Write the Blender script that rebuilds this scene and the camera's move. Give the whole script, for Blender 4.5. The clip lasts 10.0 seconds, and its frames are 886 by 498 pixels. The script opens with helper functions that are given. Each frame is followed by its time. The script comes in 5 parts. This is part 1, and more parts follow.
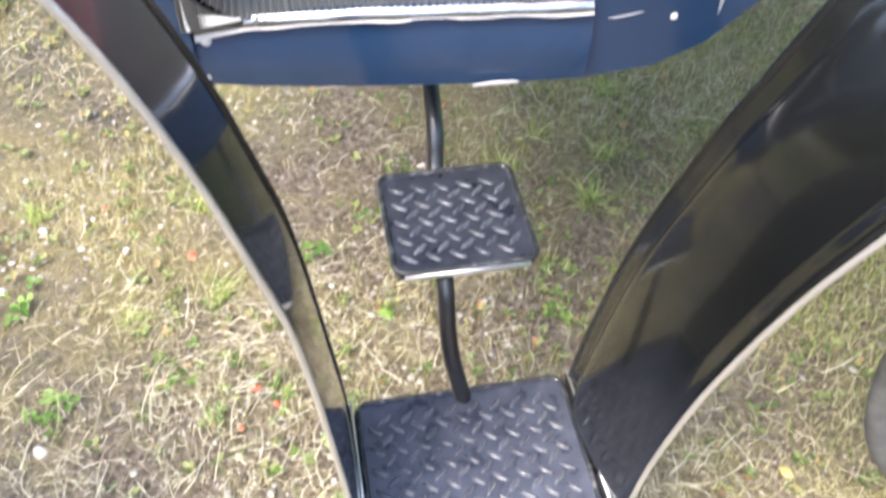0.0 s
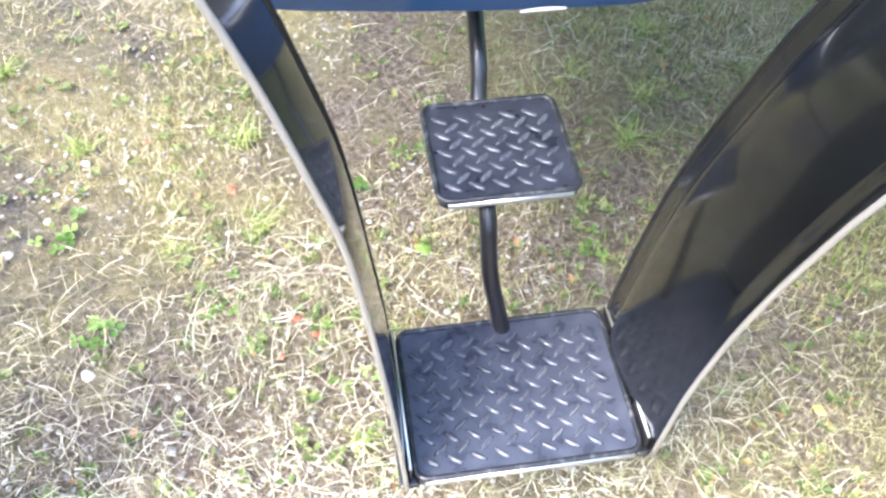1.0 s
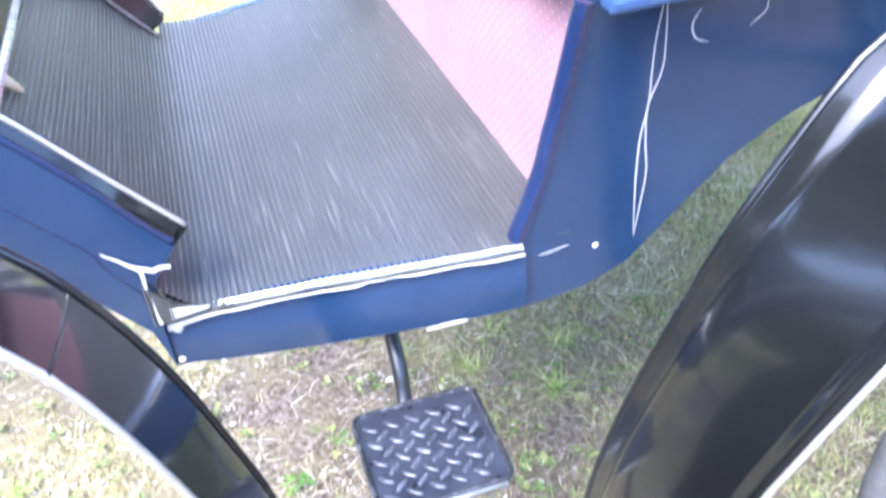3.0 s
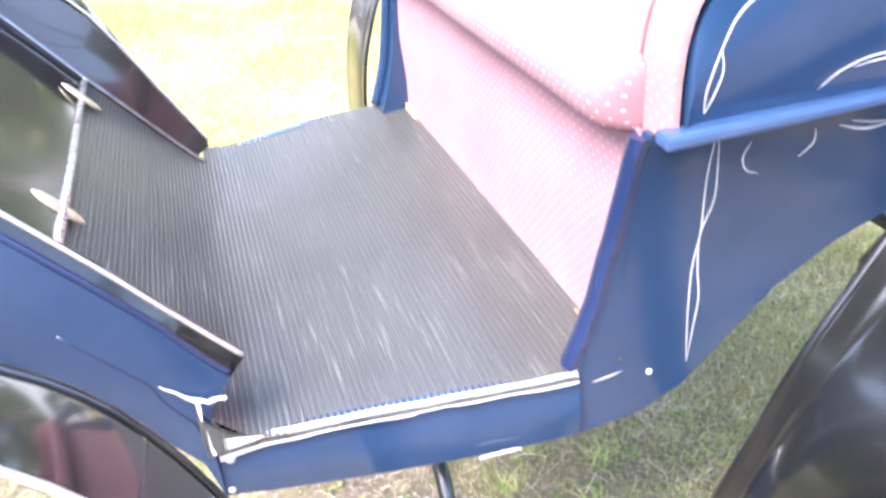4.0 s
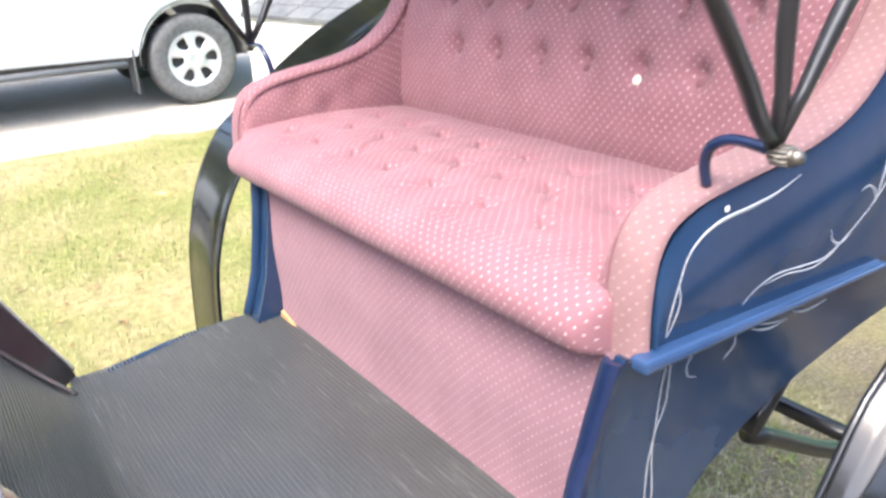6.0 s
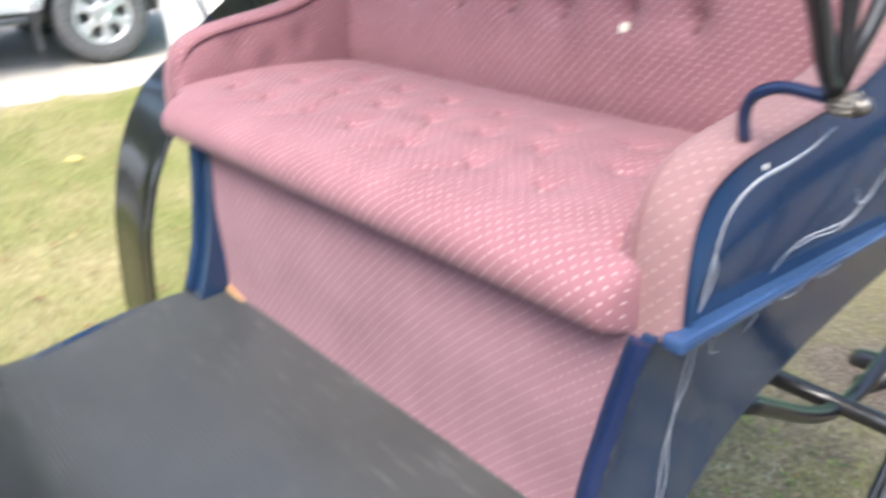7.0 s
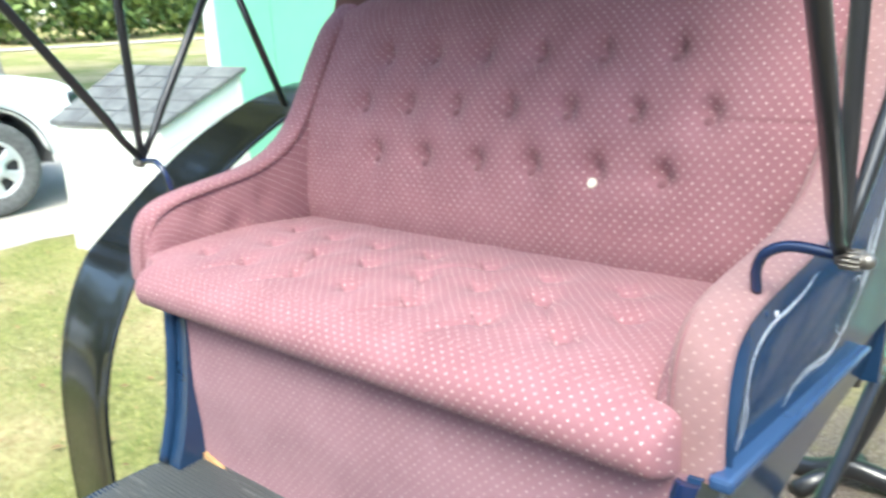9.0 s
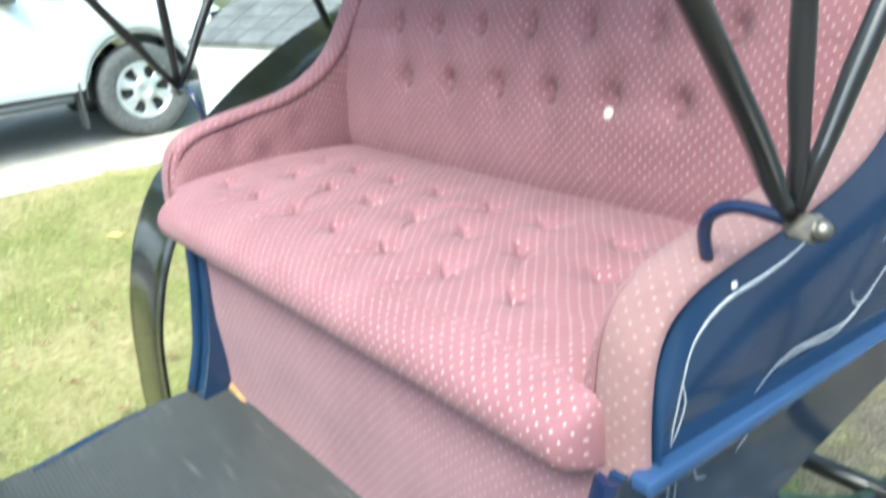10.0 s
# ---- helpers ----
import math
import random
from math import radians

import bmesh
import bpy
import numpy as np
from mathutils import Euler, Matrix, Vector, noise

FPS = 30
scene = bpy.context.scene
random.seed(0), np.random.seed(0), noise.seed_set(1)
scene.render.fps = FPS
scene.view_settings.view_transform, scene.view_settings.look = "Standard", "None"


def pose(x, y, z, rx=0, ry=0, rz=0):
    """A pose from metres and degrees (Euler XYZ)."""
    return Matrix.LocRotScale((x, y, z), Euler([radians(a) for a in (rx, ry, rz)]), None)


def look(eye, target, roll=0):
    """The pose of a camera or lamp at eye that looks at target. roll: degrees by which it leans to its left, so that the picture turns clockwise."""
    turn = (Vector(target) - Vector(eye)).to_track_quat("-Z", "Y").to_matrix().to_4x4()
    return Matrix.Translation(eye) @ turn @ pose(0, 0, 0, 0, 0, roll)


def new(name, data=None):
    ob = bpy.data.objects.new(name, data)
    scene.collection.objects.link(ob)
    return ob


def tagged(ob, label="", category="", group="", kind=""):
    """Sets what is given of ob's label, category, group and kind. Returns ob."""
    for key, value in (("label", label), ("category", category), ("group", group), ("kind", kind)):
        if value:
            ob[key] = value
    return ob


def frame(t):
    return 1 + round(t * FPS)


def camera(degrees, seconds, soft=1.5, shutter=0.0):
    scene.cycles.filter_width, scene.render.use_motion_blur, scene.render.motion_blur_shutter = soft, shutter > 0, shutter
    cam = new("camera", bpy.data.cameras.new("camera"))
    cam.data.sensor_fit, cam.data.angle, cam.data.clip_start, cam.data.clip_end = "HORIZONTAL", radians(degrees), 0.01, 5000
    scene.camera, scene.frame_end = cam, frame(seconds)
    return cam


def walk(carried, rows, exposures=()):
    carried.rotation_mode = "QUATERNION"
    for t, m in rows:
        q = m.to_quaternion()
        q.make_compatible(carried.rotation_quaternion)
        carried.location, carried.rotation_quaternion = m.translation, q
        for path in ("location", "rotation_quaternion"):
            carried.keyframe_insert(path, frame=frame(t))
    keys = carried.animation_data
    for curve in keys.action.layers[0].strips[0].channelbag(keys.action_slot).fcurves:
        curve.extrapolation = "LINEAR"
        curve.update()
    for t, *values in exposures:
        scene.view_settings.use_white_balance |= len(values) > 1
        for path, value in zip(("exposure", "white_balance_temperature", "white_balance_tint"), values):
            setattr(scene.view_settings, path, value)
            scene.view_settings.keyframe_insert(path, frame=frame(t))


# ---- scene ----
cam = camera(55.0, 10.0, 2.6, 0.5)
PATH = [
    (0, (-0.334, -0.81, 1.38), (-0.062, 0.501, -0.106), 1.9),
    (0.5, (-0.353, -0.83, 1.361), (-0.123, 0.401, -0.199), 1.3),
    (1, (-0.361, -0.835, 1.368), (-0.162, 0.399, -0.193), 0.8),
    (1.5, (-0.345, -0.846, 1.381), (-0.118, 0.408, -0.16), -0.4),
    (2, (-0.333, -0.847, 1.408), (-0.028, 0.499, -0.039), -1.7),
    (2.5, (-0.33, -0.83, 1.462), (0.025, 0.625, 0.136), -4.0),
    (2.7, (-0.325, -0.824, 1.482), (0.068, 0.669, 0.21), -4.3),
    (3.8, (-0.353, -0.796, 1.525), (0.097, 0.866, 0.508), -5.3),
    (4, (-0.367, -0.793, 1.534), (0.072, 0.892, 0.551), -5.3),
    (4.5, (-0.392, -0.772, 1.576), (0.31, 0.89, 0.712), -5.5),
    (5, (-0.488, -0.802, 1.635), (0.543, 0.724, 0.855), -5.4),
    (5.2, (-0.521, -0.818, 1.65), (0.56, 0.701, 0.927), -5.5),
    (5.5, (-0.562, -0.802, 1.681), (0.521, 0.75, 1.035), -5.1),
    (5.7, (-0.59, -0.767, 1.681), (0.433, 0.826, 1.037), -4.2),
    (6.8, (-0.604, -0.544, 1.598), (0.441, 0.954, 0.784), 0.2),
    (7, (-0.598, -0.534, 1.628), (0.543, 0.91, 0.846), -2.2),
    (7.5, (-0.721, -0.535, 1.665), (0.743, 0.658, 1.008), -3.6),
    (8, (-0.754, -0.472, 1.704), (0.79, 0.674, 1.154), -4.7),
    (8.5, (-0.769, -0.442, 1.72), (0.78, 0.704, 1.183), -2.4),
    (9, (-0.753, -0.443, 1.699), (0.653, 0.884, 1.185), -3.4),
    (9.3, (-0.698, -0.464, 1.709), (0.632, 0.952, 1.233), -4.9),
    (9.5, (-0.586, -0.508, 1.709), (0.668, 0.98, 1.247), -4.5),
    (10, (-0.455, -0.542, 1.687), (0.61, 1.009, 1.008), -6.2),
]
EXPO = [(0.0, 2.68, 6700, 11), (0.5, 2.82, 6350, 11), (1.0, 2.92, 6100, 11), (2.0, 2.98, 5550, 13), (2.7, 3.3, 5350, 17), (4.0, 3.68, 6400, 18), (4.5, 3.36, 6550, 19), (5.0, 3.0, 6500, 14), (5.5, 2.88, 6600, 12), (7.0, 2.3, 6400, 9), (7.5, 2.4, 6400, 7), (8.0, 2.52, 6400, 4), (9.0, 2.5, 6200, -2), (9.5, 2.6, 6150, -8), (10.0, 2.42, 6050, -8)]
walk(cam, [(t, look(eye, target, roll)) for t, eye, target, roll in PATH], EXPO)

# ---- light ----
SUN_AZ, SUN_EL = 212.0, 55.0          # compass turn of the sun (x axis = 0) and its height
world = bpy.data.worlds.new("sky")
scene.world = world
world.use_nodes = True
wn = world.node_tree
sky = wn.nodes.new("ShaderNodeTexSky")
sky.sky_type, sky.sun_disc = "NISHITA", False
sky.sun_elevation, sky.sun_rotation = radians(SUN_EL), radians(90 - SUN_AZ)
sky.air_density, sky.dust_density = 1.0, 2.5
wn.links.new(sky.outputs[0], wn.nodes["Background"].inputs[0])
wn.nodes["Background"].inputs[1].default_value = 0.15
sun_data = bpy.data.lights.new("sun", "SUN")
sun_data.energy, sun_data.angle, sun_data.color = 0.85, radians(28), (1.0, 0.94, 0.84)
sun = new("sun", sun_data)
sun.matrix_world = look((math.cos(radians(SUN_AZ)) * 20 * math.cos(radians(SUN_EL)), math.sin(radians(SUN_AZ)) * 20 * math.cos(radians(SUN_EL)), 20 * math.sin(radians(SUN_EL))), (0, 0, 0))


# ---- materials ----
class Nodes:
    """A small wrapper that writes node trees in short lines."""

    def __init__(self, name, rough=0.5, metal=0.0, coat=0.0, spec=0.5):
        self.mat = bpy.data.materials.new(name)
        self.mat.use_nodes = True
        self.tree = self.mat.node_tree
        self.bsdf = self.tree.nodes["Principled BSDF"]
        self.bsdf.inputs["Roughness"].default_value = rough
        self.bsdf.inputs["Metallic"].default_value = metal
        self.bsdf.inputs["Coat Weight"].default_value = coat
        self.bsdf.inputs["Coat Roughness"].default_value = 0.06
        self.bsdf.inputs["Specular IOR Level"].default_value = spec

    def put(self, value, socket):
        if isinstance(value, bpy.types.NodeSocket):
            self.tree.links.new(value, socket)
        elif isinstance(value, tuple) and len(value) == 3 and socket.type == "RGBA":
            socket.default_value = (*value, 1.0)
        else:
            socket.default_value = value

    def coords(self, kind="Object"):
        return self.tree.nodes.new("ShaderNodeTexCoord").outputs[kind]

    def noise(self, scale, detail=4.0, vector=None, rough=0.6, distortion=0.0):
        n = self.tree.nodes.new("ShaderNodeTexNoise")
        n.inputs["Scale"].default_value, n.inputs["Detail"].default_value = scale, detail
        n.inputs["Roughness"].default_value, n.inputs["Distortion"].default_value = rough, distortion
        self.put(vector or self.coords(), n.inputs["Vector"])
        return n.outputs["Fac"]

    def voronoi(self, scale, vector=None, out="Distance", feature="F1"):
        n = self.tree.nodes.new("ShaderNodeTexVoronoi")
        n.feature = feature
        n.inputs["Scale"].default_value = scale
        self.put(vector or self.coords(), n.inputs["Vector"])
        return n.outputs[out]

    def ramp(self, fac, *stops):
        n = self.tree.nodes.new("ShaderNodeValToRGB")
        while len(n.color_ramp.elements) < len(stops):
            n.color_ramp.elements.new(0.5)
        for e, (p, c) in zip(n.color_ramp.elements, stops):
            e.position = p
            e.color = (*c, 1) if isinstance(c, tuple) else (c, c, c, 1)
        self.put(fac, n.inputs["Fac"])
        return n.outputs["Color"]

    def mix(self, fac, a, b, mode="MIX"):
        n = self.tree.nodes.new("ShaderNodeMix")
        n.data_type, n.blend_type = "RGBA", mode
        self.put(fac, n.inputs[0])
        self.put(a, n.inputs[6])
        self.put(b, n.inputs[7])
        return n.outputs[2]

    def calc(self, op, a, b=0.0):
        n = self.tree.nodes.new("ShaderNodeMath")
        n.operation = op
        self.put(a, n.inputs[0])
        self.put(b, n.inputs[1])
        return n.outputs[0]

    def vec(self, op, a, b=(0, 0, 0), out="Vector"):
        n = self.tree.nodes.new("ShaderNodeVectorMath")
        n.operation = op
        self.put(a, n.inputs[0])
        if op == "SCALE":
            n.inputs["Scale"].default_value = b
        else:
            self.put(b, n.inputs[1])
        return n.outputs[out]

    def island(self):
        return self.tree.nodes.new("ShaderNodeNewGeometry").outputs["Random Per Island"]

    def random(self):
        return self.tree.nodes.new("ShaderNodeObjectInfo").outputs["Random"]

    def bump(self, height, strength=0.3, distance=0.002):
        n = self.tree.nodes.new("ShaderNodeBump")
        n.inputs["Strength"].default_value, n.inputs["Distance"].default_value = strength, distance
        self.put(height, n.inputs["Height"])
        self.put(n.outputs[0], self.bsdf.inputs["Normal"])

    def done(self, color, rough=None):
        self.put(color, self.bsdf.inputs["Base Color"])
        if rough is not None:
            self.put(rough, self.bsdf.inputs["Roughness"])
        return self.mat


def paint(name, color, rough=0.2, coat=0.6, dirt=0.25, metal=0.0):
    m = Nodes(name, rough, metal, coat)
    big, fine = m.noise(6, 5), m.noise(240, 3)
    tint = m.mix(m.ramp(big, (0.4, 0.0), (0.75, dirt)), color, tuple(min(1, c * 1.6 + 0.03) for c in color))
    m.bump(big, 0.04, 0.004)
    return m.done(tint, m.calc("ADD", m.calc("MULTIPLY", fine, 0.05), rough - 0.02))


def fabric(name, ground, dot, pitch, size):
    m = Nodes(name, 0.92, spec=0.25)
    m.bsdf.inputs["Sheen Weight"].default_value = 0.08
    uv = m.coords("UV")
    wob = m.vec("SCALE", m.tree.nodes.new("ShaderNodeTexNoise").outputs["Color"], 0.0015)
    base = m.vec("SCALE", m.vec("ADD", uv, wob), 1.0 / pitch)
    dots = []
    for shift in ((0, 0, 0), (0.5, 0.5, 0)):
        f = m.vec("FRACTION", m.vec("ADD", base, shift))
        d = m.vec("LENGTH", m.vec("MULTIPLY", m.vec("SUBTRACT", f, (0.5, 0.5, 0)), (1.0, 0.72, 0)), out="Value")
        dots.append(m.calc("LESS_THAN", d, size))
    mask = m.calc("MAXIMUM", *dots)
    weave = m.tree.nodes.new("ShaderNodeTexWave")
    weave.inputs["Scale"].default_value = 210
    m.put(uv, weave.inputs["Vector"])
    wear = m.noise(9, 5)
    cloth = m.mix(m.ramp(wear, (0.35, 0.0), (0.8, 0.55)), ground, tuple(min(1, c * 1.35 + 0.02) for c in ground))
    cloth = m.mix(m.ramp(m.noise(420, 2), (0.3, 0.0), (0.7, 0.22)), cloth, tuple(c * 0.55 for c in ground))
    m.bump(m.calc("ADD", m.calc("MULTIPLY", mask, 0.6), m.noise(700, 2)), 0.35, 0.0012)
    return m.done(m.mix(m.calc("MULTIPLY", mask, m.ramp(m.noise(130, 3), (0.35, 0.35), (0.6, 0.82))), cloth, dot))


BLUE = paint("blue_coach_paint", (0.0118, 0.034, 0.082), 0.16, 0.28)
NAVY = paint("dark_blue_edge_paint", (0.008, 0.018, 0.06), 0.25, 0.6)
LIGHT_BLUE = paint("light_blue_paint", (0.026, 0.060, 0.140), 0.22, 0.6)
BLACK = paint("black_patent", (0.012, 0.012, 0.013), 0.14, 0.45, 0.12)
LEATHER = paint("dull_black_leather", (0.005, 0.0055, 0.006), 0.17, 0.32, 0.1)
LEATHER.node_tree.nodes["Principled BSDF"].inputs["Specular IOR Level"].default_value = 0.5
IRON = paint("black_iron_paint", (0.016, 0.016, 0.018), 0.28, 0.4, 0.2)
# Worn metal edges; on the inner bead it stands in for a highlight.
BEAD = paint("worn_and_highlight_bead", (0.72, 0.71, 0.68), 0.36, 0.0, 0.2, 0.85)
WHITE = paint("white_line_paint", (0.44, 0.46, 0.48), 0.4, 0.2)
CLOTH = fabric("pink_dotted_cloth", (0.238, 0.110, 0.127), (0.60, 0.46, 0.44), 0.0198, 0.076)
# Seat box cloth: paler and less red than the cushion's.
PALE_CLOTH = fabric("pale_pink_dotted_cloth", (0.245, 0.132, 0.155), (0.50, 0.37, 0.37), 0.0198, 0.070)
CLOTH_PLAIN = fabric("pink_cloth_piping", (0.205, 0.095, 0.108), (0.205, 0.095, 0.108), 0.02, 0.1)

EDGE_CLOTH = fabric("faded_pink_edge_cloth", (0.235, 0.135, 0.135), (0.40, 0.29, 0.27), 0.0198, 0.078)

m = Nodes("grey_rubber_mat", 0.31, spec=0.85)
scuff = m.noise(3, 7)
# Pale streaks along the ribs: broken highlights put into the colour.
glint_streak = m.ramp(m.noise(1.0, 3, m.vec("MULTIPLY", m.coords(), (260, 9, 4))), (0.6, 0.0), (0.78, 0.55))
grey = m.ramp(scuff, (0.0, (0.032, 0.035, 0.035)), (1.0, (0.072, 0.074, 0.072)))
RUBBER = m.done(m.mix(glint_streak, grey, (0.30, 0.30, 0.29)), m.calc("ADD", m.calc("MULTIPLY", scuff, 0.08), 0.27))

m = Nodes("black_tread_plate", 0.34, 0.0, 0.0)
dust = m.noise(30, 6)
TREAD = m.done(m.ramp(dust, (0.35, (0.034, 0.039, 0.058)), (0.7, (0.078, 0.087, 0.118))), m.ramp(dust, (0.3, 0.22), (0.75, 0.42)))
# Same plate for the upper step, shade below the body put into the colour.
m = Nodes("shaded_tread_plate", 0.34, 0.0, 0.0)
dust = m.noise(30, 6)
SHADED_TREAD = m.done(m.ramp(dust, (0.35, (0.018, 0.021, 0.031)), (0.75, (0.05, 0.056, 0.075))), m.ramp(dust, (0.3, 0.24), (0.75, 0.42)))
m = Nodes("chipped_rim_paint", 0.32, 0.0, 0.3)
RIM = m.done(m.ramp(m.noise(70, 5), (0.52, (0.018, 0.019, 0.023)), (0.72, (0.15, 0.15, 0.155))))
m = Nodes("worn_tread_lug", 0.3, 0.1, 0.2)
wornness = m.noise(160, 3)
LUG = m.done(m.ramp(m.calc("ADD", wornness, m.calc("MULTIPLY", m.random(), 0.2)), (0.45, (0.05, 0.055, 0.075)), (0.85, (0.18, 0.19, 0.215))))

m = Nodes("aluminium_trim", 0.3, 0.9)
scr = m.noise(40, 5, m.vec("MULTIPLY", m.coords(), (0.3, 3, 3)))
m.bump(scr, 0.2, 0.001)
ALU = m.done(m.ramp(scr, (0.3, (0.5, 0.5, 0.5)), (0.7, (0.82, 0.82, 0.8))), m.ramp(scr, (0.3, 0.2), (0.7, 0.45)))
m = Nodes("smooth_aluminium", 0.16, 0.95)
SMOOTH_ALU = m.done(m.ramp(m.noise(60, 5), (0.3, (0.28, 0.28, 0.29)), (0.7, (0.44, 0.44, 0.45))), m.ramp(m.noise(18, 5), (0.3, 0.12), (0.7, 0.26)))
CHIPPED = paint("bare_white_edge", (0.62, 0.62, 0.61), 0.35, 0.1, 0.1)
m = Nodes("brass", 0.35, 0.8)
BRASS = m.done(m.ramp(m.noise(50), (0.35, (0.5, 0.42, 0.28)), (0.7, (0.72, 0.66, 0.5))))
STEEL = paint("bare_steel", (0.19, 0.175, 0.155), 0.45, 0.0, 0.3, 0.8)
m = Nodes("raw_plywood", 0.8)
PLY = m.done(m.ramp(m.noise(30, 5, m.vec("MULTIPLY", m.coords(), (1, 6, 6))), (0.3, (0.36, 0.2, 0.09)), (0.75, (0.55, 0.35, 0.16))))
m = Nodes("button_white", 0.4)
BUTTON = m.done((0.8, 0.76, 0.6))
m = Nodes("hood_cloth", 0.7)
m.bump(m.noise(300, 3), 0.3, 0.001)
HOOD = m.done(m.ramp(m.noise(8, 5), (0.3, (0.016, 0.016, 0.02)), (0.75, (0.035, 0.034, 0.04))))
m = Nodes("curtain_cloth", 0.8)
m.bump(m.noise(300, 3), 0.3, 0.001)
CURTAIN = m.done(m.ramp(m.noise(8, 5), (0.3, (0.10, 0.036, 0.026)), (0.75, (0.17, 0.066, 0.05))))

m = Nodes("ground_soil", 0.95, spec=0.2)
g1, g2, g3 = m.noise(1.1, 6), m.noise(11, 7), m.noise(75, 5)
soil = m.ramp(g3, (0.3, (0.095, 0.07, 0.05)), (0.5, (0.20, 0.158, 0.125)), (0.72, (0.39, 0.345, 0.30)))
turf = m.ramp(m.noise(45, 6), (0.3, (0.11, 0.095, 0.045)), (0.52, (0.24, 0.205, 0.115)), (0.75, (0.42, 0.375, 0.25)))
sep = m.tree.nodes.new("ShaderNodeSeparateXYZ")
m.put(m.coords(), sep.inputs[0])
meadow = m.ramp(m.calc("ADD", m.calc("MULTIPLY", sep.outputs[1], 0.22), m.calc("MULTIPLY", g1, 1.0)), (0.62, 0.0), (0.98, 1.0))
patch = m.calc("MAXIMUM", m.ramp(m.calc("ADD", m.calc("MULTIPLY", g1, 0.6), m.calc("MULTIPLY", g2, 0.4)), (0.46, 0.0), (0.58, 0.75)), meadow)
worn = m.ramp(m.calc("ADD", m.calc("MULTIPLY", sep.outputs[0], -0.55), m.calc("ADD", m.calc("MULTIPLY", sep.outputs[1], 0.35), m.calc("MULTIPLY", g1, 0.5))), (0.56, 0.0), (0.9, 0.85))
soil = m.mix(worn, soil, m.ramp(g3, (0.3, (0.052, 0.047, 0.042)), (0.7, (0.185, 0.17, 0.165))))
stones = m.ramp(m.voronoi(120), (0.0, 1.0), (0.3, 0.0))
soil = m.mix(m.calc("MULTIPLY", stones, m.ramp(g2, (0.45, 0.0), (0.7, 0.7))), soil, (0.5, 0.48, 0.44))
m.bump(m.calc("ADD", m.calc("ADD", g3, m.calc("MULTIPLY", stones, 0.6)), m.noise(260, 3)), 0.9, 0.012)
mown = m.mix(m.ramp(m.noise(0.9, 4), (0.4, 0.0), (0.62, 1.0)), m.ramp(m.noise(30, 6), (0.3, (0.15, 0.17, 0.05)), (0.7, (0.36, 0.36, 0.13))), m.ramp(m.noise(26, 6), (0.3, (0.32, 0.25, 0.12)), (0.7, (0.57, 0.49, 0.27))))
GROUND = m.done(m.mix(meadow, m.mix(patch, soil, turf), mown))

m = Nodes("grass_blade", 0.6, spec=0.3)
m.bsdf.inputs["Transmission Weight"].default_value = 0.0
GRASS = m.done(m.ramp(m.calc("ADD", m.calc("MULTIPLY", m.island(), 0.72), m.calc("MULTIPLY", m.noise(3.0, 4), 0.5)), (0.24, (0.11, 0.16, 0.03)), (0.40, (0.25, 0.27, 0.075)), (0.58, (0.46, 0.40, 0.19)), (0.85, (0.66, 0.58, 0.38))))
m = Nodes("meadow_blade", 0.6, spec=0.3)
lush = m.ramp(m.calc("ADD", m.calc("MULTIPLY", m.noise(1.1, 4), 0.6), m.calc("MULTIPLY", m.noise(7.0, 4), 0.4)), (0.46, 0.0), (0.64, 1.0))
MEADOW = m.done(m.mix(lush, m.ramp(m.island(), (0.0, (0.12, 0.19, 0.045)), (0.6, (0.27, 0.31, 0.09)), (1.0, (0.42, 0.38, 0.17))), m.ramp(m.island(), (0.0, (0.19, 0.15, 0.08)), (0.4, (0.37, 0.33, 0.17)), (1.0, (0.58, 0.53, 0.33)))))
m = Nodes("dry_straw", 0.6, spec=0.3)
STRAW = m.done(m.ramp(m.island(), (0.0, (0.26, 0.20, 0.12)), (0.3, (0.52, 0.45, 0.31)), (0.7, (0.82, 0.77, 0.62)), (1.0, (0.34, 0.35, 0.15))))
m = Nodes("weed_leaf", 0.5, spec=0.35)
WEED = m.done(m.ramp(m.island(), (0.0, (0.07, 0.11, 0.03)), (0.5, (0.15, 0.19, 0.06)), (0.9, (0.27, 0.29, 0.11)), (1.0, (0.42, 0.2, 0.1))))
m = Nodes("gravel_stone", 0.85)
GRAVEL = m.done(m.mix(m.ramp(m.noise(80, 4), (0.3, 0.0), (0.7, 0.4)), m.ramp(m.island(), (0.0, (0.2, 0.18, 0.16)), (0.6, (0.42, 0.4, 0.37)), (1.0, (0.7, 0.69, 0.66))), (0.16, 0.14, 0.11)))
m = Nodes("gravel_drive", 0.9)
dr = m.noise(60, 6)
m.bump(m.calc("ADD", dr, m.voronoi(45)), 0.8, 0.012)
DRIVE = m.done(m.mix(m.noise(2, 5), m.ramp(dr, (0.3, (0.32, 0.30, 0.27)), (0.7, (0.60, 0.58, 0.54))), (0.42, 0.38, 0.31)))
m = Nodes("lap_siding", 0.45, spec=0.4)
SIDING = m.done(m.mix(m.ramp(m.noise(3, 6), (0.35, 0.0), (0.8, 0.35)), (0.15, 0.35, 0.245), (0.21, 0.40, 0.29)))
m = Nodes("turquoise_sheet", 0.45, spec=0.4)
SHEET = m.done(m.mix(m.ramp(m.noise(2.5, 6), (0.35, 0.0), (0.8, 0.35)), (0.17, 0.46, 0.315), (0.23, 0.52, 0.375)))
HOUSE_WHITE = paint("white_house_paint", (0.72, 0.72, 0.70), 0.55, 0.0)
m = Nodes("grey_roof_sheet", 0.75)
ROOFING = m.done(m.ramp(m.noise(7, 6), (0.3, (0.075, 0.08, 0.085)), (0.7, (0.17, 0.18, 0.18))))
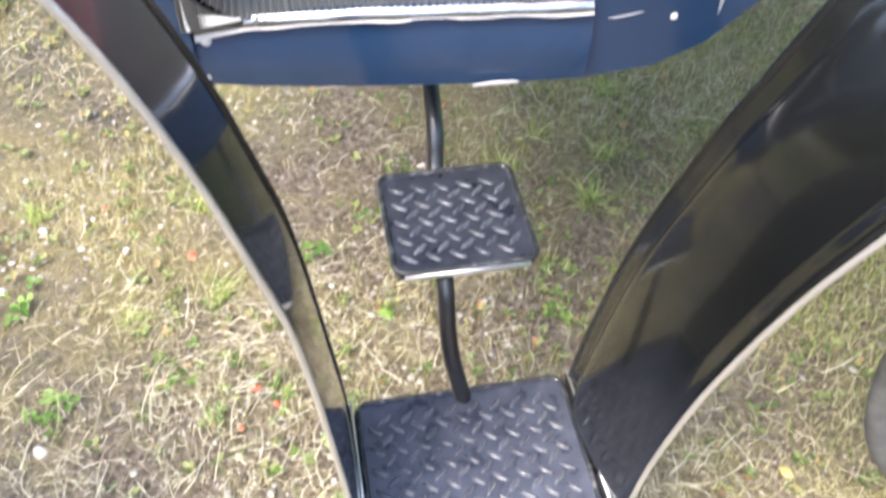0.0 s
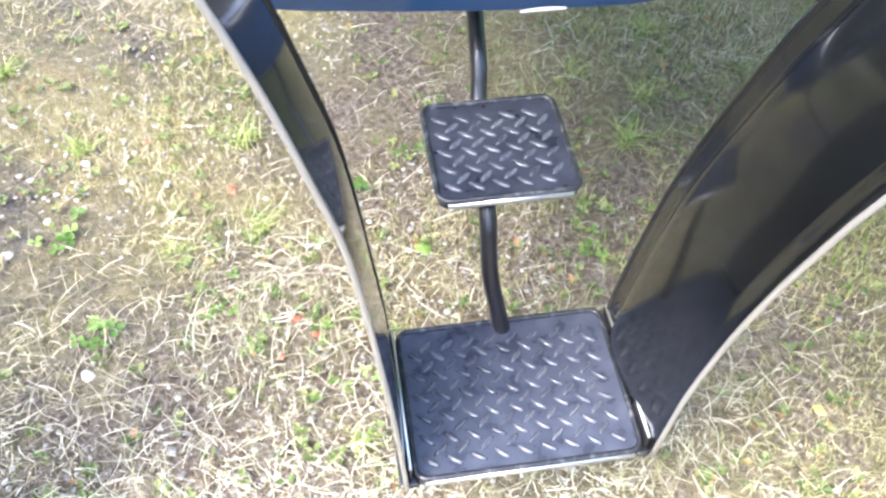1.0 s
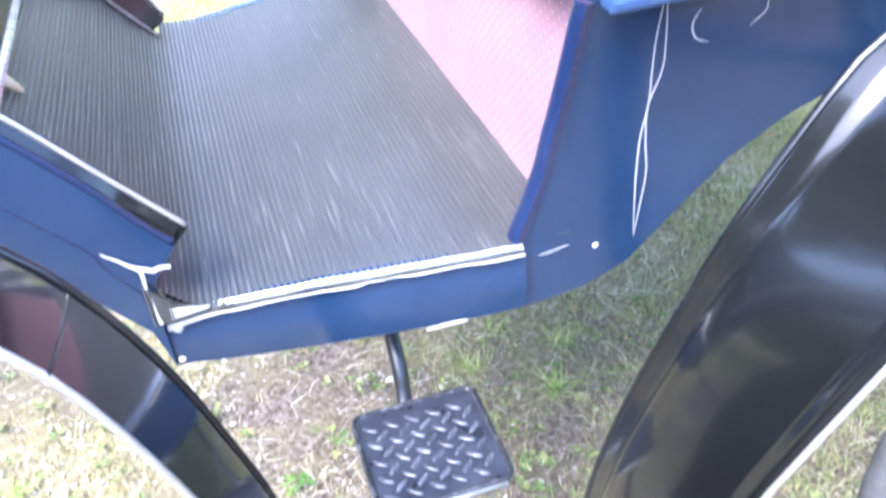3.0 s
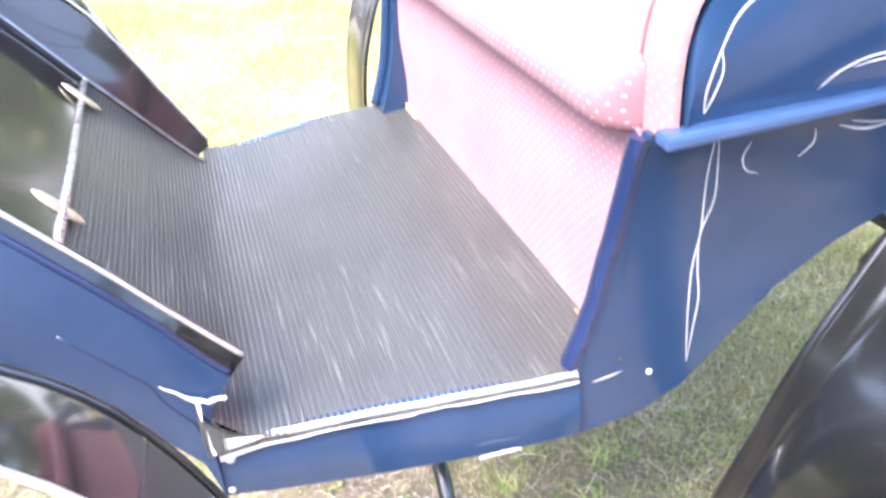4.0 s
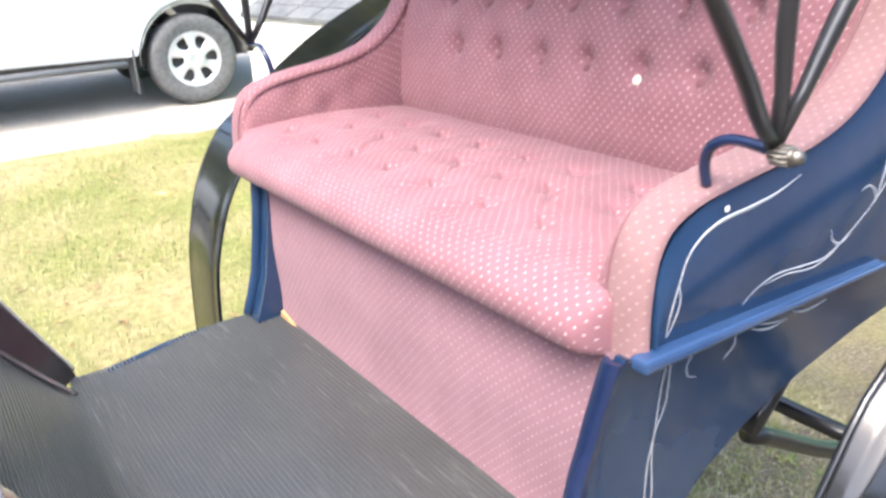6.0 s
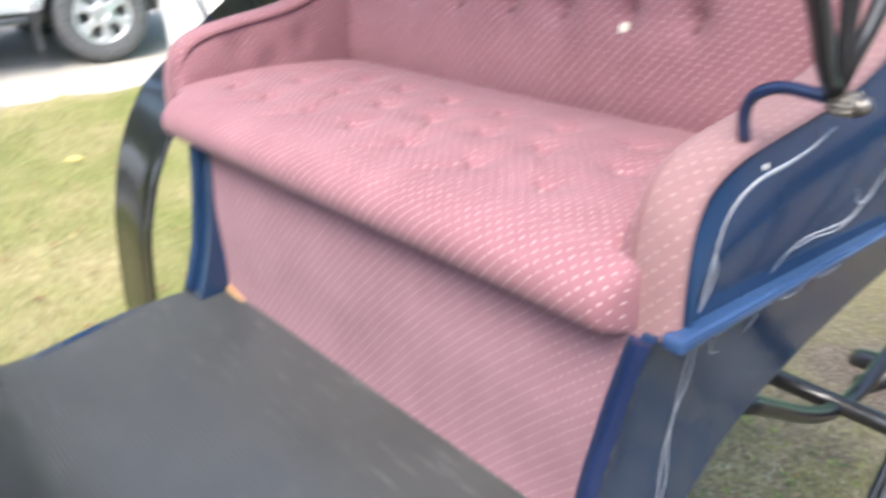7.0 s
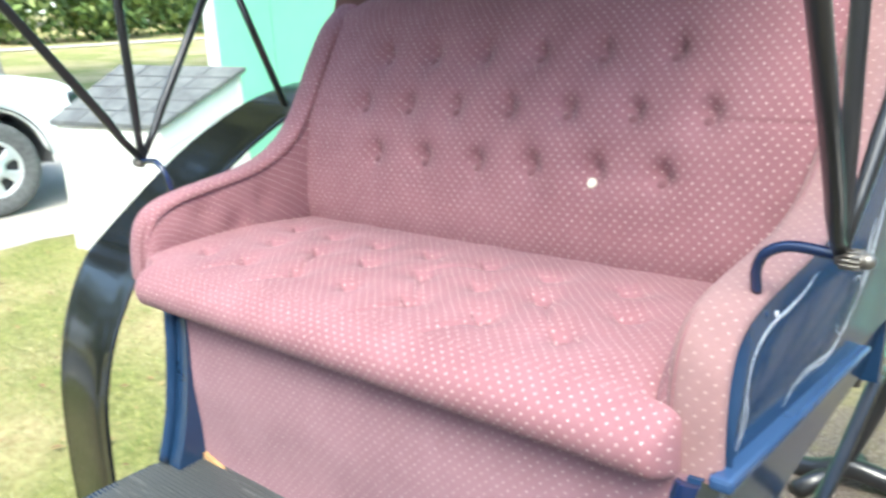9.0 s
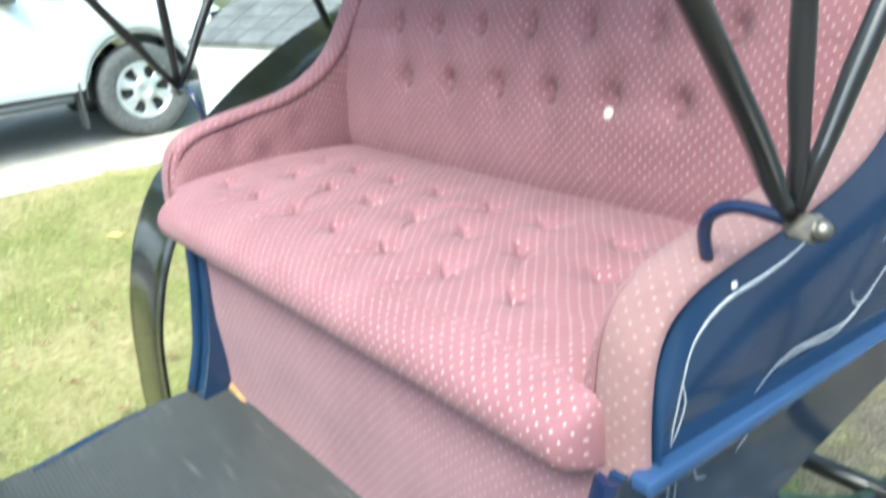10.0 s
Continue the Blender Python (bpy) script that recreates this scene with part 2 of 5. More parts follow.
CAR_WHITE = paint("white_car_paint", (0.82, 0.83, 0.84), 0.2, 0.8, 0.06)
m = Nodes("tyre_rubber", 0.8)
TYRE = m.done(m.ramp(m.noise(25, 5), (0.3, (0.075, 0.077, 0.08)), (0.8, (0.17, 0.17, 0.17))))
PLASTIC = paint("grey_plastic", (0.10, 0.105, 0.11), 0.5, 0.0)
ALLOY = paint("alloy_wheel", (0.62, 0.63, 0.65), 0.3, 0.2, 0.1, 0.5)
m = Nodes("dark_glass", 0.05, 0.0, 0.5)
GLASS = m.done((0.02, 0.028, 0.03))
m = Nodes("bark", 0.95)
bk = m.noise(14, 6, m.vec("MULTIPLY", m.coords(), (3, 3, 0.4)))
m.bump(bk, 1.0, 0.03)
BARK = m.done(m.ramp(bk, (0.3, (0.20, 0.17, 0.13)), (0.7, (0.44, 0.40, 0.33))))
m = Nodes("bush_leaf", 0.55, spec=0.3)
LEAF = m.done(m.ramp(m.island(), (0.0, (0.045, 0.085, 0.02)), (0.6, (0.11, 0.17, 0.04)), (1.0, (0.22, 0.27, 0.08))))


m = Nodes("tree_leaf", 0.5, spec=0.3)
CROWN = m.done(m.ramp(m.island(), (0.0, (0.06, 0.085, 0.02)), (0.55, (0.17, 0.18, 0.05)), (1.0, (0.36, 0.33, 0.12))))


# ---- building helpers ----
def mesh_of(name, verts, faces, material, smooth=True, uvs=None):
    me = bpy.data.meshes.new(name)
    me.from_pydata([tuple(map(float, v)) for v in verts], [], faces)
    me.materials.append(material)
    if uvs is not None:
        layer = me.uv_layers.new(name="metres")
        index = np.empty(len(me.loops), dtype=np.int32)
        me.loops.foreach_get("vertex_index", index)
        layer.data.foreach_set("uv", np.asarray(uvs, dtype=np.float32)[index].ravel())
    me.polygons.foreach_set("use_smooth", [smooth] * len(me.polygons))
    me.update()
    return me


def child(name, me, parent, label="", m=None):
    ob = new(name, me)
    ob.parent = parent
    if m is not None:
        ob.matrix_basis = m
    return tagged(ob, label)


def part(name, bm, material, parent, label="", smooth=False):
    me = bpy.data.meshes.new(name)
    bm.to_mesh(me)
    bm.free()
    me.materials.append(material)
    me.polygons.foreach_set("use_smooth", [smooth] * len(me.polygons))
    return child(name, me, parent, label)


def thing(name, label, category, group="", at=(0, 0, 0), kind=""):
    ob = new(name)
    ob.matrix_basis = Matrix.Translation(at)
    return tagged(ob, label, category, group, kind)


def box(bm, lo, hi, bevel=0.0, m=None, segments=2):
    lo, hi = Vector(lo), Vector(hi)
    made = bmesh.ops.create_cube(bm, size=1.0)["verts"]
    for v in made:
        v.co = Vector([lo[i] + (v.co[i] + 0.5) * (hi[i] - lo[i]) for i in range(3)])
    if bevel:
        edges = list({e for v in made for e in v.link_edges})
        made = list({v for f in bmesh.ops.bevel(bm, geom=edges, offset=bevel, segments=segments, affect="EDGES", profile=0.5)["faces"] for v in f.verts} | set(v for v in made if v.is_valid))
    if m is not None:
        bmesh.ops.transform(bm, matrix=m, verts=made)
    return made


def boxed(name, lo, hi, material, parent, label="", bevel=0.004, m=None):
    bm = bmesh.new()
    box(bm, lo, hi, bevel, m)
    return part(name, bm, material, parent, label)


def spline(points, n):
    """n points along a smooth curve through the given ones."""
    p = np.array(points, float)
    d = np.r_[0, np.cumsum(np.maximum(1e-6, np.linalg.norm(np.diff(p, axis=0), axis=1)))]
    k = len(p)
    tan = np.zeros_like(p)
    for i in range(k):
        a, b = max(0, i - 1), min(k - 1, i + 1)
        tan[i] = (p[b] - p[a]) / (d[b] - d[a])
    out = []
    for s in np.linspace(0, d[-1], n):
        i = min(k - 2, max(0, int(np.searchsorted(d, s)) - 1))
        h = d[i + 1] - d[i]
        u = (s - d[i]) / h
        out.append((2 * u**3 - 3 * u**2 + 1) * p[i] + (u**3 - 2 * u**2 + u) * h * tan[i] + (-2 * u**3 + 3 * u**2) * p[i + 1] + (u**3 - u**2) * h * tan[i + 1])
    return np.array(out)


def tube_mesh(name, points, radius, material, sides=10, flat=1.0, closed=False):
    """A round bar along points; radius may be a list; flat squeezes it along one side."""
    p = np.array(points, float)
    n = len(p)
    rad = np.broadcast_to(np.asarray(radius, float), (n,))
    verts, faces = [], []
    side = None
    for i in range(n):
        t = p[(i + 1) % n if closed else min(n - 1, i + 1)] - p[(i - 1) % n if closed else max(0, i - 1)]
        t /= np.linalg.norm(t) + 1e-9
        if side is None:
            side = np.cross(t, (0, 0, 1) if abs(t[2]) < 0.9 else (1, 0, 0))
        side = side - t * side.dot(t)
        side /= np.linalg.norm(side)
        up = np.cross(side, t)
        for k in range(sides):
            a = 2 * math.pi * k / sides
            verts.append(p[i] + rad[i] * (side * math.cos(a) + up * math.sin(a) * flat))
    for i in range(n if closed else n - 1):
        j = (i + 1) % n
        for k in range(sides):
            l = (k + 1) % sides
            faces.append((i * sides + k, i * sides + l, j * sides + l, j * sides + k))
    if not closed:
        faces.append(tuple(reversed(range(sides))))
        faces.append(tuple(range((n - 1) * sides, n * sides)))
    return mesh_of(name, verts, faces, material)


def rod(name, points, radius, material, parent, label="", sides=10, flat=1.0, closed=False):
    return child(name, tube_mesh(name, points, radius, material, sides, flat, closed), parent, label)


def sheet_mesh(name, fn, nu, nv, material, uv=True, scale=1.0):
    """A grid of points fn(u, v), u and v from 0 to 1, with metric texture coordinates."""
    pts = np.array([[fn(i / nu, j / nv) for j in range(nv + 1)] for i in range(nu + 1)], float)
    du = np.linalg.norm(np.diff(pts, axis=0), axis=2).mean(axis=1)
    dv = np.linalg.norm(np.diff(pts, axis=1), axis=2).mean(axis=0)
    cu, cv = np.r_[0, np.cumsum(du)], np.r_[0, np.cumsum(dv)]
    uvs = [(cu[i] * scale, cv[j] * scale) for i in range(nu + 1) for j in range(nv + 1)]
    w = nv + 1
    faces = [(i * w + j, (i + 1) * w + j, (i + 1) * w + j + 1, i * w + j + 1) for i in range(nu) for j in range(nv)]
    return mesh_of(name, pts.reshape(-1, 3), faces, material, True, uvs if uv else None)


def slab_mesh(name, fn, nu, nv, thick, material):
    """A grid like sheet_mesh, given thickness along the vector thick and closed round its rim."""
    a = np.array([[fn(i / nu, j / nv) for j in range(nv + 1)] for i in range(nu + 1)], float)
    b = a + np.array(thick)
    w, n = nv + 1, (nu + 1) * (nv + 1)
    faces = [(i * w + j, (i + 1) * w + j, (i + 1) * w + j + 1, i * w + j + 1) for i in range(nu) for j in range(nv)]
    faces += [tuple(n + k for k in reversed(f)) for f in faces]
    ring = [i * w for i in range(nu + 1)] + [nu * w + j for j in range(1, w)] + [i * w + nv for i in range(nu - 1, -1, -1)] + [j for j in range(nv - 1, 0, -1)]
    faces += [(ring[k], ring[(k + 1) % len(ring)], n + ring[(k + 1) % len(ring)], n + ring[k]) for k in range(len(ring))]
    me = mesh_of(name, np.r_[a.reshape(-1, 3), b.reshape(-1, 3)], faces, material, True)
    bm = bmesh.new()
    bm.from_mesh(me)
    bmesh.ops.recalc_face_normals(bm, faces=bm.faces)
    for e in bm.edges:
        if len(e.link_faces) == 2 and e.calc_face_angle(0) > 0.6:
            e.smooth = False
    bm.to_mesh(me)
    bm.free()
    return me


def lerp(table, x):
    return float(np.interp(x, [t[0] for t in table], [t[1] for t in table]))


MID = 0.604                     # the carriage's centre line


def mirror(side, y):
    """side 0: the near half; side 1: the far half of the carriage."""
    return y if side == 0 else 2 * MID - y


LOW_MID = 0.545                 # the centre line of the narrower body below the seat


def low_mirror(side, y):
    return y if side == 0 else 2 * LOW_MID - y


# ---- ground ----
def ground_z(x, y):
    rise = 0.082 * (math.sqrt((y - 1.6) ** 2 + 1.0) + (y - 1.6)) / 2 if y < 40 else 0.082 * 38.4
    return rise


def axis_steps(lo, near_lo, near_hi, hi, fine, coarse):
    out, x = [near_lo], near_lo
    while x < near_hi:
        x += fine
        out.append(x)
    step = fine
    while x < hi:
        step = min(coarse, step * 1.35)
        x += step
        out.append(x)
    x, step = near_lo, fine
    while x > lo:
        step = min(coarse, step * 1.35)
        x -= step
        out.insert(0, x)
    return out


gx, gy = axis_steps(-900, -2.2, 2.6, 900, 0.06, 150), axis_steps(-900, -1.6, 3.0, 900, 0.06, 150)
gv, gf = [], []
for x in gx:
    for y in gy:
        bumpy = 0.018 * noise.noise((x * 1.7, y * 1.7, 0)) + 0.008 * noise.noise((x * 7, y * 7, 3))
        gv.append((x, y, ground_z(x, y) + bumpy * (1 if abs(x) < 6 and abs(y) < 8 else 0)))
w = len(gy)
gf = [(i * w + j, (i + 1) * w + j, (i + 1) * w + j + 1, i * w + j + 1) for i in range(len(gx) - 1) for j in range(w - 1)]
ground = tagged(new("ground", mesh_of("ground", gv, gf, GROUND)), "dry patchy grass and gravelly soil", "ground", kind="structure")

# ---- carriage ----
carriage = thing("carriage", "dark blue horse-drawn carriage with pink dotted upholstery and black fenders", "carriage", at=(0, 0, 0))

# floor, toe board and ribbed mat
FLOOR_Z, FOLD_X, BOX_X = 0.858, -0.415, 0.062


def floor_profile():
    return spline([(BOX_X, FLOOR_Z), (-0.1, FLOOR_Z - 0.012), (-0.3, FLOOR_Z - 0.033), (-0.37, FLOOR_Z - 0.036), (FOLD_X, FLOOR_Z - 0.026), (-0.46, 0.874), (-0.52, 0.946), (-0.602, 1.044)], 60)


def ribbed(points, pitch, depth):
    p = np.array(points)
    d = np.r_[0, np.cumsum(np.linalg.norm(np.diff(p, axis=0), axis=1))]
    out = []
    for s in np.arange(0, d[-1], pitch):
        for frac, h in ((0.0, 0.0), (0.18, 1.0), (0.55, 1.0), (0.73, 0.0)):
            q = min(d[-1], s + frac * pitch)
            out.append((np.interp(q, d, p[:, 0]), np.interp(q, d, p[:, 1]) + depth * h))
    return out


rib = ribbed(floor_profile(), 0.0088, 0.0025)


def near_y(x):
    """The inside of the near body side along the carriage."""
    return lerp([(-0.9, 0.13), (-0.46, 0.075), (0.0, 0.0), (0.1, -0.01)], x)


def far_out(x):
    """How far the far side lies outside the mirrored near one."""
    return lerp([(-0.5, 0.075), (-0.32, 0.062), (-0.15, 0.05), (-0.03, 0.02), (0.04, -0.01)], x)


def mat_edge(x, side):
    if side:
        return 1.0 if x < -0.412 else low_mirror(1, near_y(x)) + far_out(x)
    return near_y(x) + (0.036 if x < -0.468 else -0.002)


rows = 14
mv = [(x, mat_edge(x, 0) + (mat_edge(x, 1) - mat_edge(x, 0)) * j / rows, z + 0.0025 * noise.noise((x * 5, j * 0.35, 0))) for x, z in rib for j in range(rows + 1)]
mf = [(i * (rows + 1) + j, (i + 1) * (rows + 1) + j, (i + 1) * (rows + 1) + j + 1, i * (rows + 1) + j + 1) for i in range(len(rib) - 1) for j in range(rows)]
child("floor_mat", mesh_of("floor_mat", mv, mf, RUBBER, False), carriage, "grey ribbed rubber mat, scuffed, with rib highlights in its colour")
child("floor_board", slab_mesh("floor_board", lambda u, v: (lambda x: (x, mat_edge(x, 0) + 0.04 + v * (mat_edge(x, 1) - mat_edge(x, 0) - 0.08), lerp([(-0.63, 1.04), (FOLD_X, FLOOR_Z - 0.075), (0.1, FLOOR_Z - 0.03)], x)))(-0.59 + 0.67 * u), 24, 2, (0, 0, -0.025), NAVY), carriage)

child("mat_skirt", slab_mesh("mat_skirt", lambda u, v: (-0.396 - 0.072 * u, 0.0685 - 0.0015 * math.sin(60 * u) ** 2, 0.812 + v * (0.012 + 0.052 * u * u)), 40, 3, (0, 0.006, 0), RUBBER), carriage, "ribbed mat turned down at the corner")

# dash board
dash_fn = lambda u, v: (-0.604 + 0.012 * (1 - v) - 0.26 * u - 0.01 * u * u, 0.145 + v * 0.853, 1.044 + 0.315 * u + 0.006 * math.sin(9 * v) * math.sin(5 * u))
child("dash", slab_mesh("dash", dash_fn, 16, 24, (-0.012, 0, -0.008), BLACK), carriage, "black patent dash board")
for y in (0.37, 0.873):
    bm = bmesh.new()
    bmesh.ops.create_uvsphere(bm, u_segments=14, v_segments=8, radius=0.04)
    for v in bm.verts:
        v.co = Vector((v.co.x * 1.05, v.co.y * 0.42, v.co.z * 0.12))
    bmesh.ops.transform(bm, matrix=pose(-0.600, y, 1.054, 0, 48, 0) @ Matrix.Rotation(radians(-8), 4, "Z"), verts=bm.verts)
    part("dash_clip", bm, BRASS, carriage, "pointed oval brass clip", True)
rod("dash_edge", [(-0.592, 0.15, 1.048), (-0.603, 0.997, 1.048)], 0.006, ALU, carriage, "bright dash edge strip")

# body sides
LOW_BOTTOM = [(0.0, 0.748), (0.09, 0.757), (0.15, 0.785), (0.2, 0.835), (0.28, 0.918), (0.357, 0.966), (0.464, 1.008), (0.6, 1.05), (0.8, 1.09)]
LOW_TOP = [(-0.004, 0.858), (0.012, 0.90), (0.030, 0.96), (0.044, 1.04), (0.053, 1.11), (0.057, 1.165), (0.06, 1.182), (0.8, 1.185)]
ARM_TOP = [(0.088, 1.19), (0.091, 1.245), (0.10, 1.292), (0.118, 1.323), (0.15, 1.345), (0.213, 1.364), (0.3, 1.374), (0.375, 1.388), (0.458, 1.42), (0.52, 1.468), (0.57, 1.535), (0.62, 1.62), (0.68, 1.70), (0.74, 1.745)]
X_LOW = [-0.004, 0.004, 0.012, 0.02, 0.03, 0.038, 0.044, 0.05, 0.053, 0.057, 0.06, 0.07, 0.09, 0.12, 0.15, 0.175, 0.2, 0.24, 0.28, 0.32, 0.357, 0.41, 0.464, 0.53, 0.6, 0.7, 0.8]


def low_y(z):
    return lerp([(0.74, 0.0), (0.86, -0.006), (1.0, -0.018), (1.1, -0.036), (1.19, -0.058)], z)


SILL = [(0.10, -0.012, 0.757, 0.852), (0.0, 0.0, 0.752, 0.852), (-0.1, 0.018, 0.742, 0.845), (-0.2, 0.038, 0.735, 0.838), (-0.3, 0.06, 0.728, 0.828), (-0.4, 0.084, 0.722, 0.815), (-0.452, 0.097, 0.722, 0.805)]
FRONT = [(-0.46, 0.097, 0.722, -0.40, 0.925), (-0.475, 0.096, 0.79, -0.425, 0.955), (-0.53, 0.092, 0.868, -0.475, 1.018), (-0.59, 0.088, 0.94, -0.525, 1.083), (-0.66, 0.084, 1.03, -0.58, 1.15), (-0.78, 0.078, 1.17, -0.69, 1.28), (-0.93, 0.07, 1.34, -0.85, 1.46)]


def body_side(side):
    y_in = 0.018 if side == 0 else -0.018
    label = "glossy blue panel with white striping"

    def lower(u, v):
        x = lerp([(i / (len(X_LOW) - 1), a) for i, a in enumerate(X_LOW)], u)
        z0, z1 = lerp(LOW_BOTTOM, x), lerp(LOW_TOP, x)
        z = z0 + (z1 - z0) * v
        return (x, low_mirror(side, low_y(z) * (1.0 if side == 0 else 0.1)), z)

    child("lower_side_panel", slab_mesh("lower_side_panel", lower, len(X_LOW) - 1, 10, (0, 0.018 if side == 0 else -0.058, 0), BLUE), carriage, label)

    arm_line = spline(ARM_TOP, 60)

    def upper(u, v):
        x, z1 = arm_line[int(round(u * 59))]
        z = 1.187 + (z1 - 1.187) * v
        return (x, mirror(side, -0.068 - 0.01 * math.sin(math.pi * v)), z)

    child("arm_panel", slab_mesh("arm_panel", upper, 59, 8, (0, y_in, 0), BLUE), carriage, label)

    def sill(u, v):
        x = 0.0 - 0.463 * u
        row = [[a[k] for a in reversed(SILL)] for k in range(4)]
        y, z0, z1 = (float(np.interp(x, row[0], row[k])) for k in (1, 2, 3))
        return (x, low_mirror(side, y - 0.006 - 0.006 * math.sin(math.pi * v)) + side * far_out(x), z0 + (z1 - z0) * v)

    child("sill_panel", slab_mesh("sill_panel", sill, 16, 5, (0, y_in, 0), BLUE), carriage, "glossy blue sill panel")

    def front(u, v, full=False):
        k = u * (len(FRONT) - 1)
        i = min(len(FRONT) - 2, int(k))
        a, b = np.array(FRONT[i]), np.array(FRONT[i + 1])
        x0, y, z0, x1, z1 = a + (b - a) * (k - i)
        if side:
            x1, z1 = lerp([(0, -0.398), (1, -0.42), (2, -0.472), (3, -0.525), (4, -0.575), (6, -0.85)], k), lerp([(0, 0.848), (1, 0.888), (2, 0.978), (3, 1.075), (4, 1.155), (6, 1.46)], k)
        v *= lerp([(0, 0.94), (1, 0.9), (2, 0.885), (6, 0.885)], k) if not full else 1.0
        w = v ** max(1.0, 6.0 - 2.5 * k)
        return (x0 + (x1 - x0) * w, low_mirror(side, y - 0.012 - 0.01 * math.sin(math.pi * v)) + side * (0.03 + 0.09 * (v - 0.3)), z0 + (z1 - z0) * v)

    child("front_side_panel", slab_mesh("front_side_panel", front, 18, 5, (0, y_in, 0), BLUE), carriage, "glossy blue front side panel")
    top = [front(q / 29, 1.0) for q in range(30)]
    top = [(x, low_mirror(side, low_mirror(side, y) + 0.006), z + 0.003) for x, y, z in top]
    child("panel_bead", tube_mesh("panel_bead", top, 0.005, NAVY, 10), carriage, "dark rounded panel edge")
    inner = [front(q / 29, 1.0, True) for q in range(30)]
    inner = [(x, low_mirror(side, low_mirror(side, y) + 0.018), z + 0.002) for x, y, z in inner]
    # The bead's light colour paints the highlight along the lining's edge.
    child("inner_bead", tube_mesh("inner_bead", inner, 0.0035, BEAD, 8), carriage, "thin bead of the lining, highlight put into its colour")
    child("panel_cap", slab_mesh("panel_cap", lambda u, v: tuple(np.array(top[int(round(u * 29))]) * (1 - v) + np.array(inner[int(round(u * 29))]) * v), 29, 2, (0, 0, -0.006), LEATHER), carriage, "black capping along the panel")
    if side == 0:
        crease = [front(0.06 + 0.5 * q / 19, 0.5) for q in range(20)]
        child("panel_line", tube_mesh("panel_line", [(x, y + 0.0006, z) for x, y, z in crease], 0.0016, NAVY, 6), carriage, "thin dark painted line")
    # pillar front edge, dark
    edge = [(lerp([(t[1], t[0]) for t in LOW_TOP[:7]], z) - 0.006, low_mirror(side, low_y(z) + 0.012 if side == 0 else 0.006), z) for z in np.linspace(0.862, 1.178, 14)]
    if side == 0:
        pe = spline(edge, 24)
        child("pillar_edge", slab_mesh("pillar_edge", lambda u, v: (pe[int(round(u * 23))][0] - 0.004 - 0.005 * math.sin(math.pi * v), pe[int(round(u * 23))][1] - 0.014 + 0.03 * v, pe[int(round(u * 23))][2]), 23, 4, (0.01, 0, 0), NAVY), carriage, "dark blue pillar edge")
    else:
        rod("pillar_edge", spline(edge, 20), 0.012, BLUE, carriage, "glossy blue pillar edge")
    # aluminium strip on the sill
    rows_x = [[a[k] for a in reversed(SILL)] for k in range(4)]

    def strip(u, v):
        x = -0.004 - 0.452 * u
        y, z = float(np.interp(x, rows_x[0], rows_x[1])), float(np.interp(x, rows_x[0], rows_x[3]))
        dent = 0.002 * noise.noise((x * 18, side * 5.0, 2))
        tear = min(1.0, max(0.0, abs(u - 0.40) - 0.04) / 0.02)
        drop = 0.001 + tear * (0.0026 + 0.012 * max(0, u - 0.84) / 0.16 + 0.004 * noise.noise((x * 15, 9.0, 1)))
        off = [(-0.0065, 0.0080), (-0.008, 0.0092), (-0.0095, 0.0085), (-0.0125, 0.0065), (-0.0145, 0.0035), (-0.0165, -0.001), (-0.0172, -0.001 - drop)]
        k = v * 6
        i = min(5, int(k))
        oy, oz = (off[i][q] + (off[i + 1][q] - off[i][q]) * (k - i) for q in (0, 1))
        return (x, low_mirror(side, y + oy), z + oz + dent)

    if side == 0:
        child("sill_strip", slab_mesh("sill_strip", lambda u, v: strip(u, v * 0.86), 90, 12, (0, 0, -0.0012), SMOOTH_ALU), carriage, "dented bright aluminium strip")

        child("strip_lip", slab_mesh("strip_lip", lambda u, v: strip(u, 0.90 + 0.1 * v), 90, 3, (0, 0.0015, 0), CHIPPED), carriage, "bare white lip, torn in the middle")

        def corner(u, v):
            x = lerp([(0, -0.499), (1, -0.428)], u)
            mid = lerp([(0, 0.934), (0.45, 0.903), (0.7, 0.896), (1, 0.896)], u)
            half = lerp([(0, 0.0005), (0.3, 0.0022), (0.5, 0.0035), (0.62, 0.003), (1, 0.002)], u)
            return (x, 0.0675, mid + half * (2 * v - 1) + 0.002 * noise.noise((x * 90, 4.0, 0)))

        child("corner_trim", slab_mesh("corner_trim", corner, 24, 2, (0, 0.002, 0), CHIPPED), carriage, "bare white corner edge")
        child("corner_trim", slab_mesh("corner_trim", lambda u, v: (-0.465 + 0.004 * u * u + v * (0.0035 + 0.001 * math.sin(14 * u)), 0.0685 - 0.001 * u, 0.898 - 0.085 * u), 14, 2, (0, 0.002, 0), CHIPPED), carriage, "bare white corner edge")
        child("corner_trim", slab_mesh("corner_trim", lambda u, v: (-0.459 + 0.062 * u, 0.0695 - 0.006 * u, 0.813 + 0.012 * u + v * (0.022 * (1 - u) ** 1.3 + 0.003)), 14, 2, (0, 0.002, 0), CHIPPED), carriage, "torn white lip under the mat corner")
        child("bare_edge", slab_mesh("bare_edge", lambda u, v: (-0.135 + 0.055 * u, 0.006 - 0.001 * v - 0.008 * u, 0.744 + 0.005 * v * math.sin(math.pi * min(0.97, max(0.03, u))) ** 0.3 + 0.006 * u), 10, 2, (0, 0.002, 0), CHIPPED), carriage, "bare bright metal along the sill's lower edge")
    # black lining inside the front panel
    def lining(u, v):
        x, y, z = front(u, v, True)
        return (x, low_mirror(side, low_mirror(side, y) + 0.034), z - 0.004)

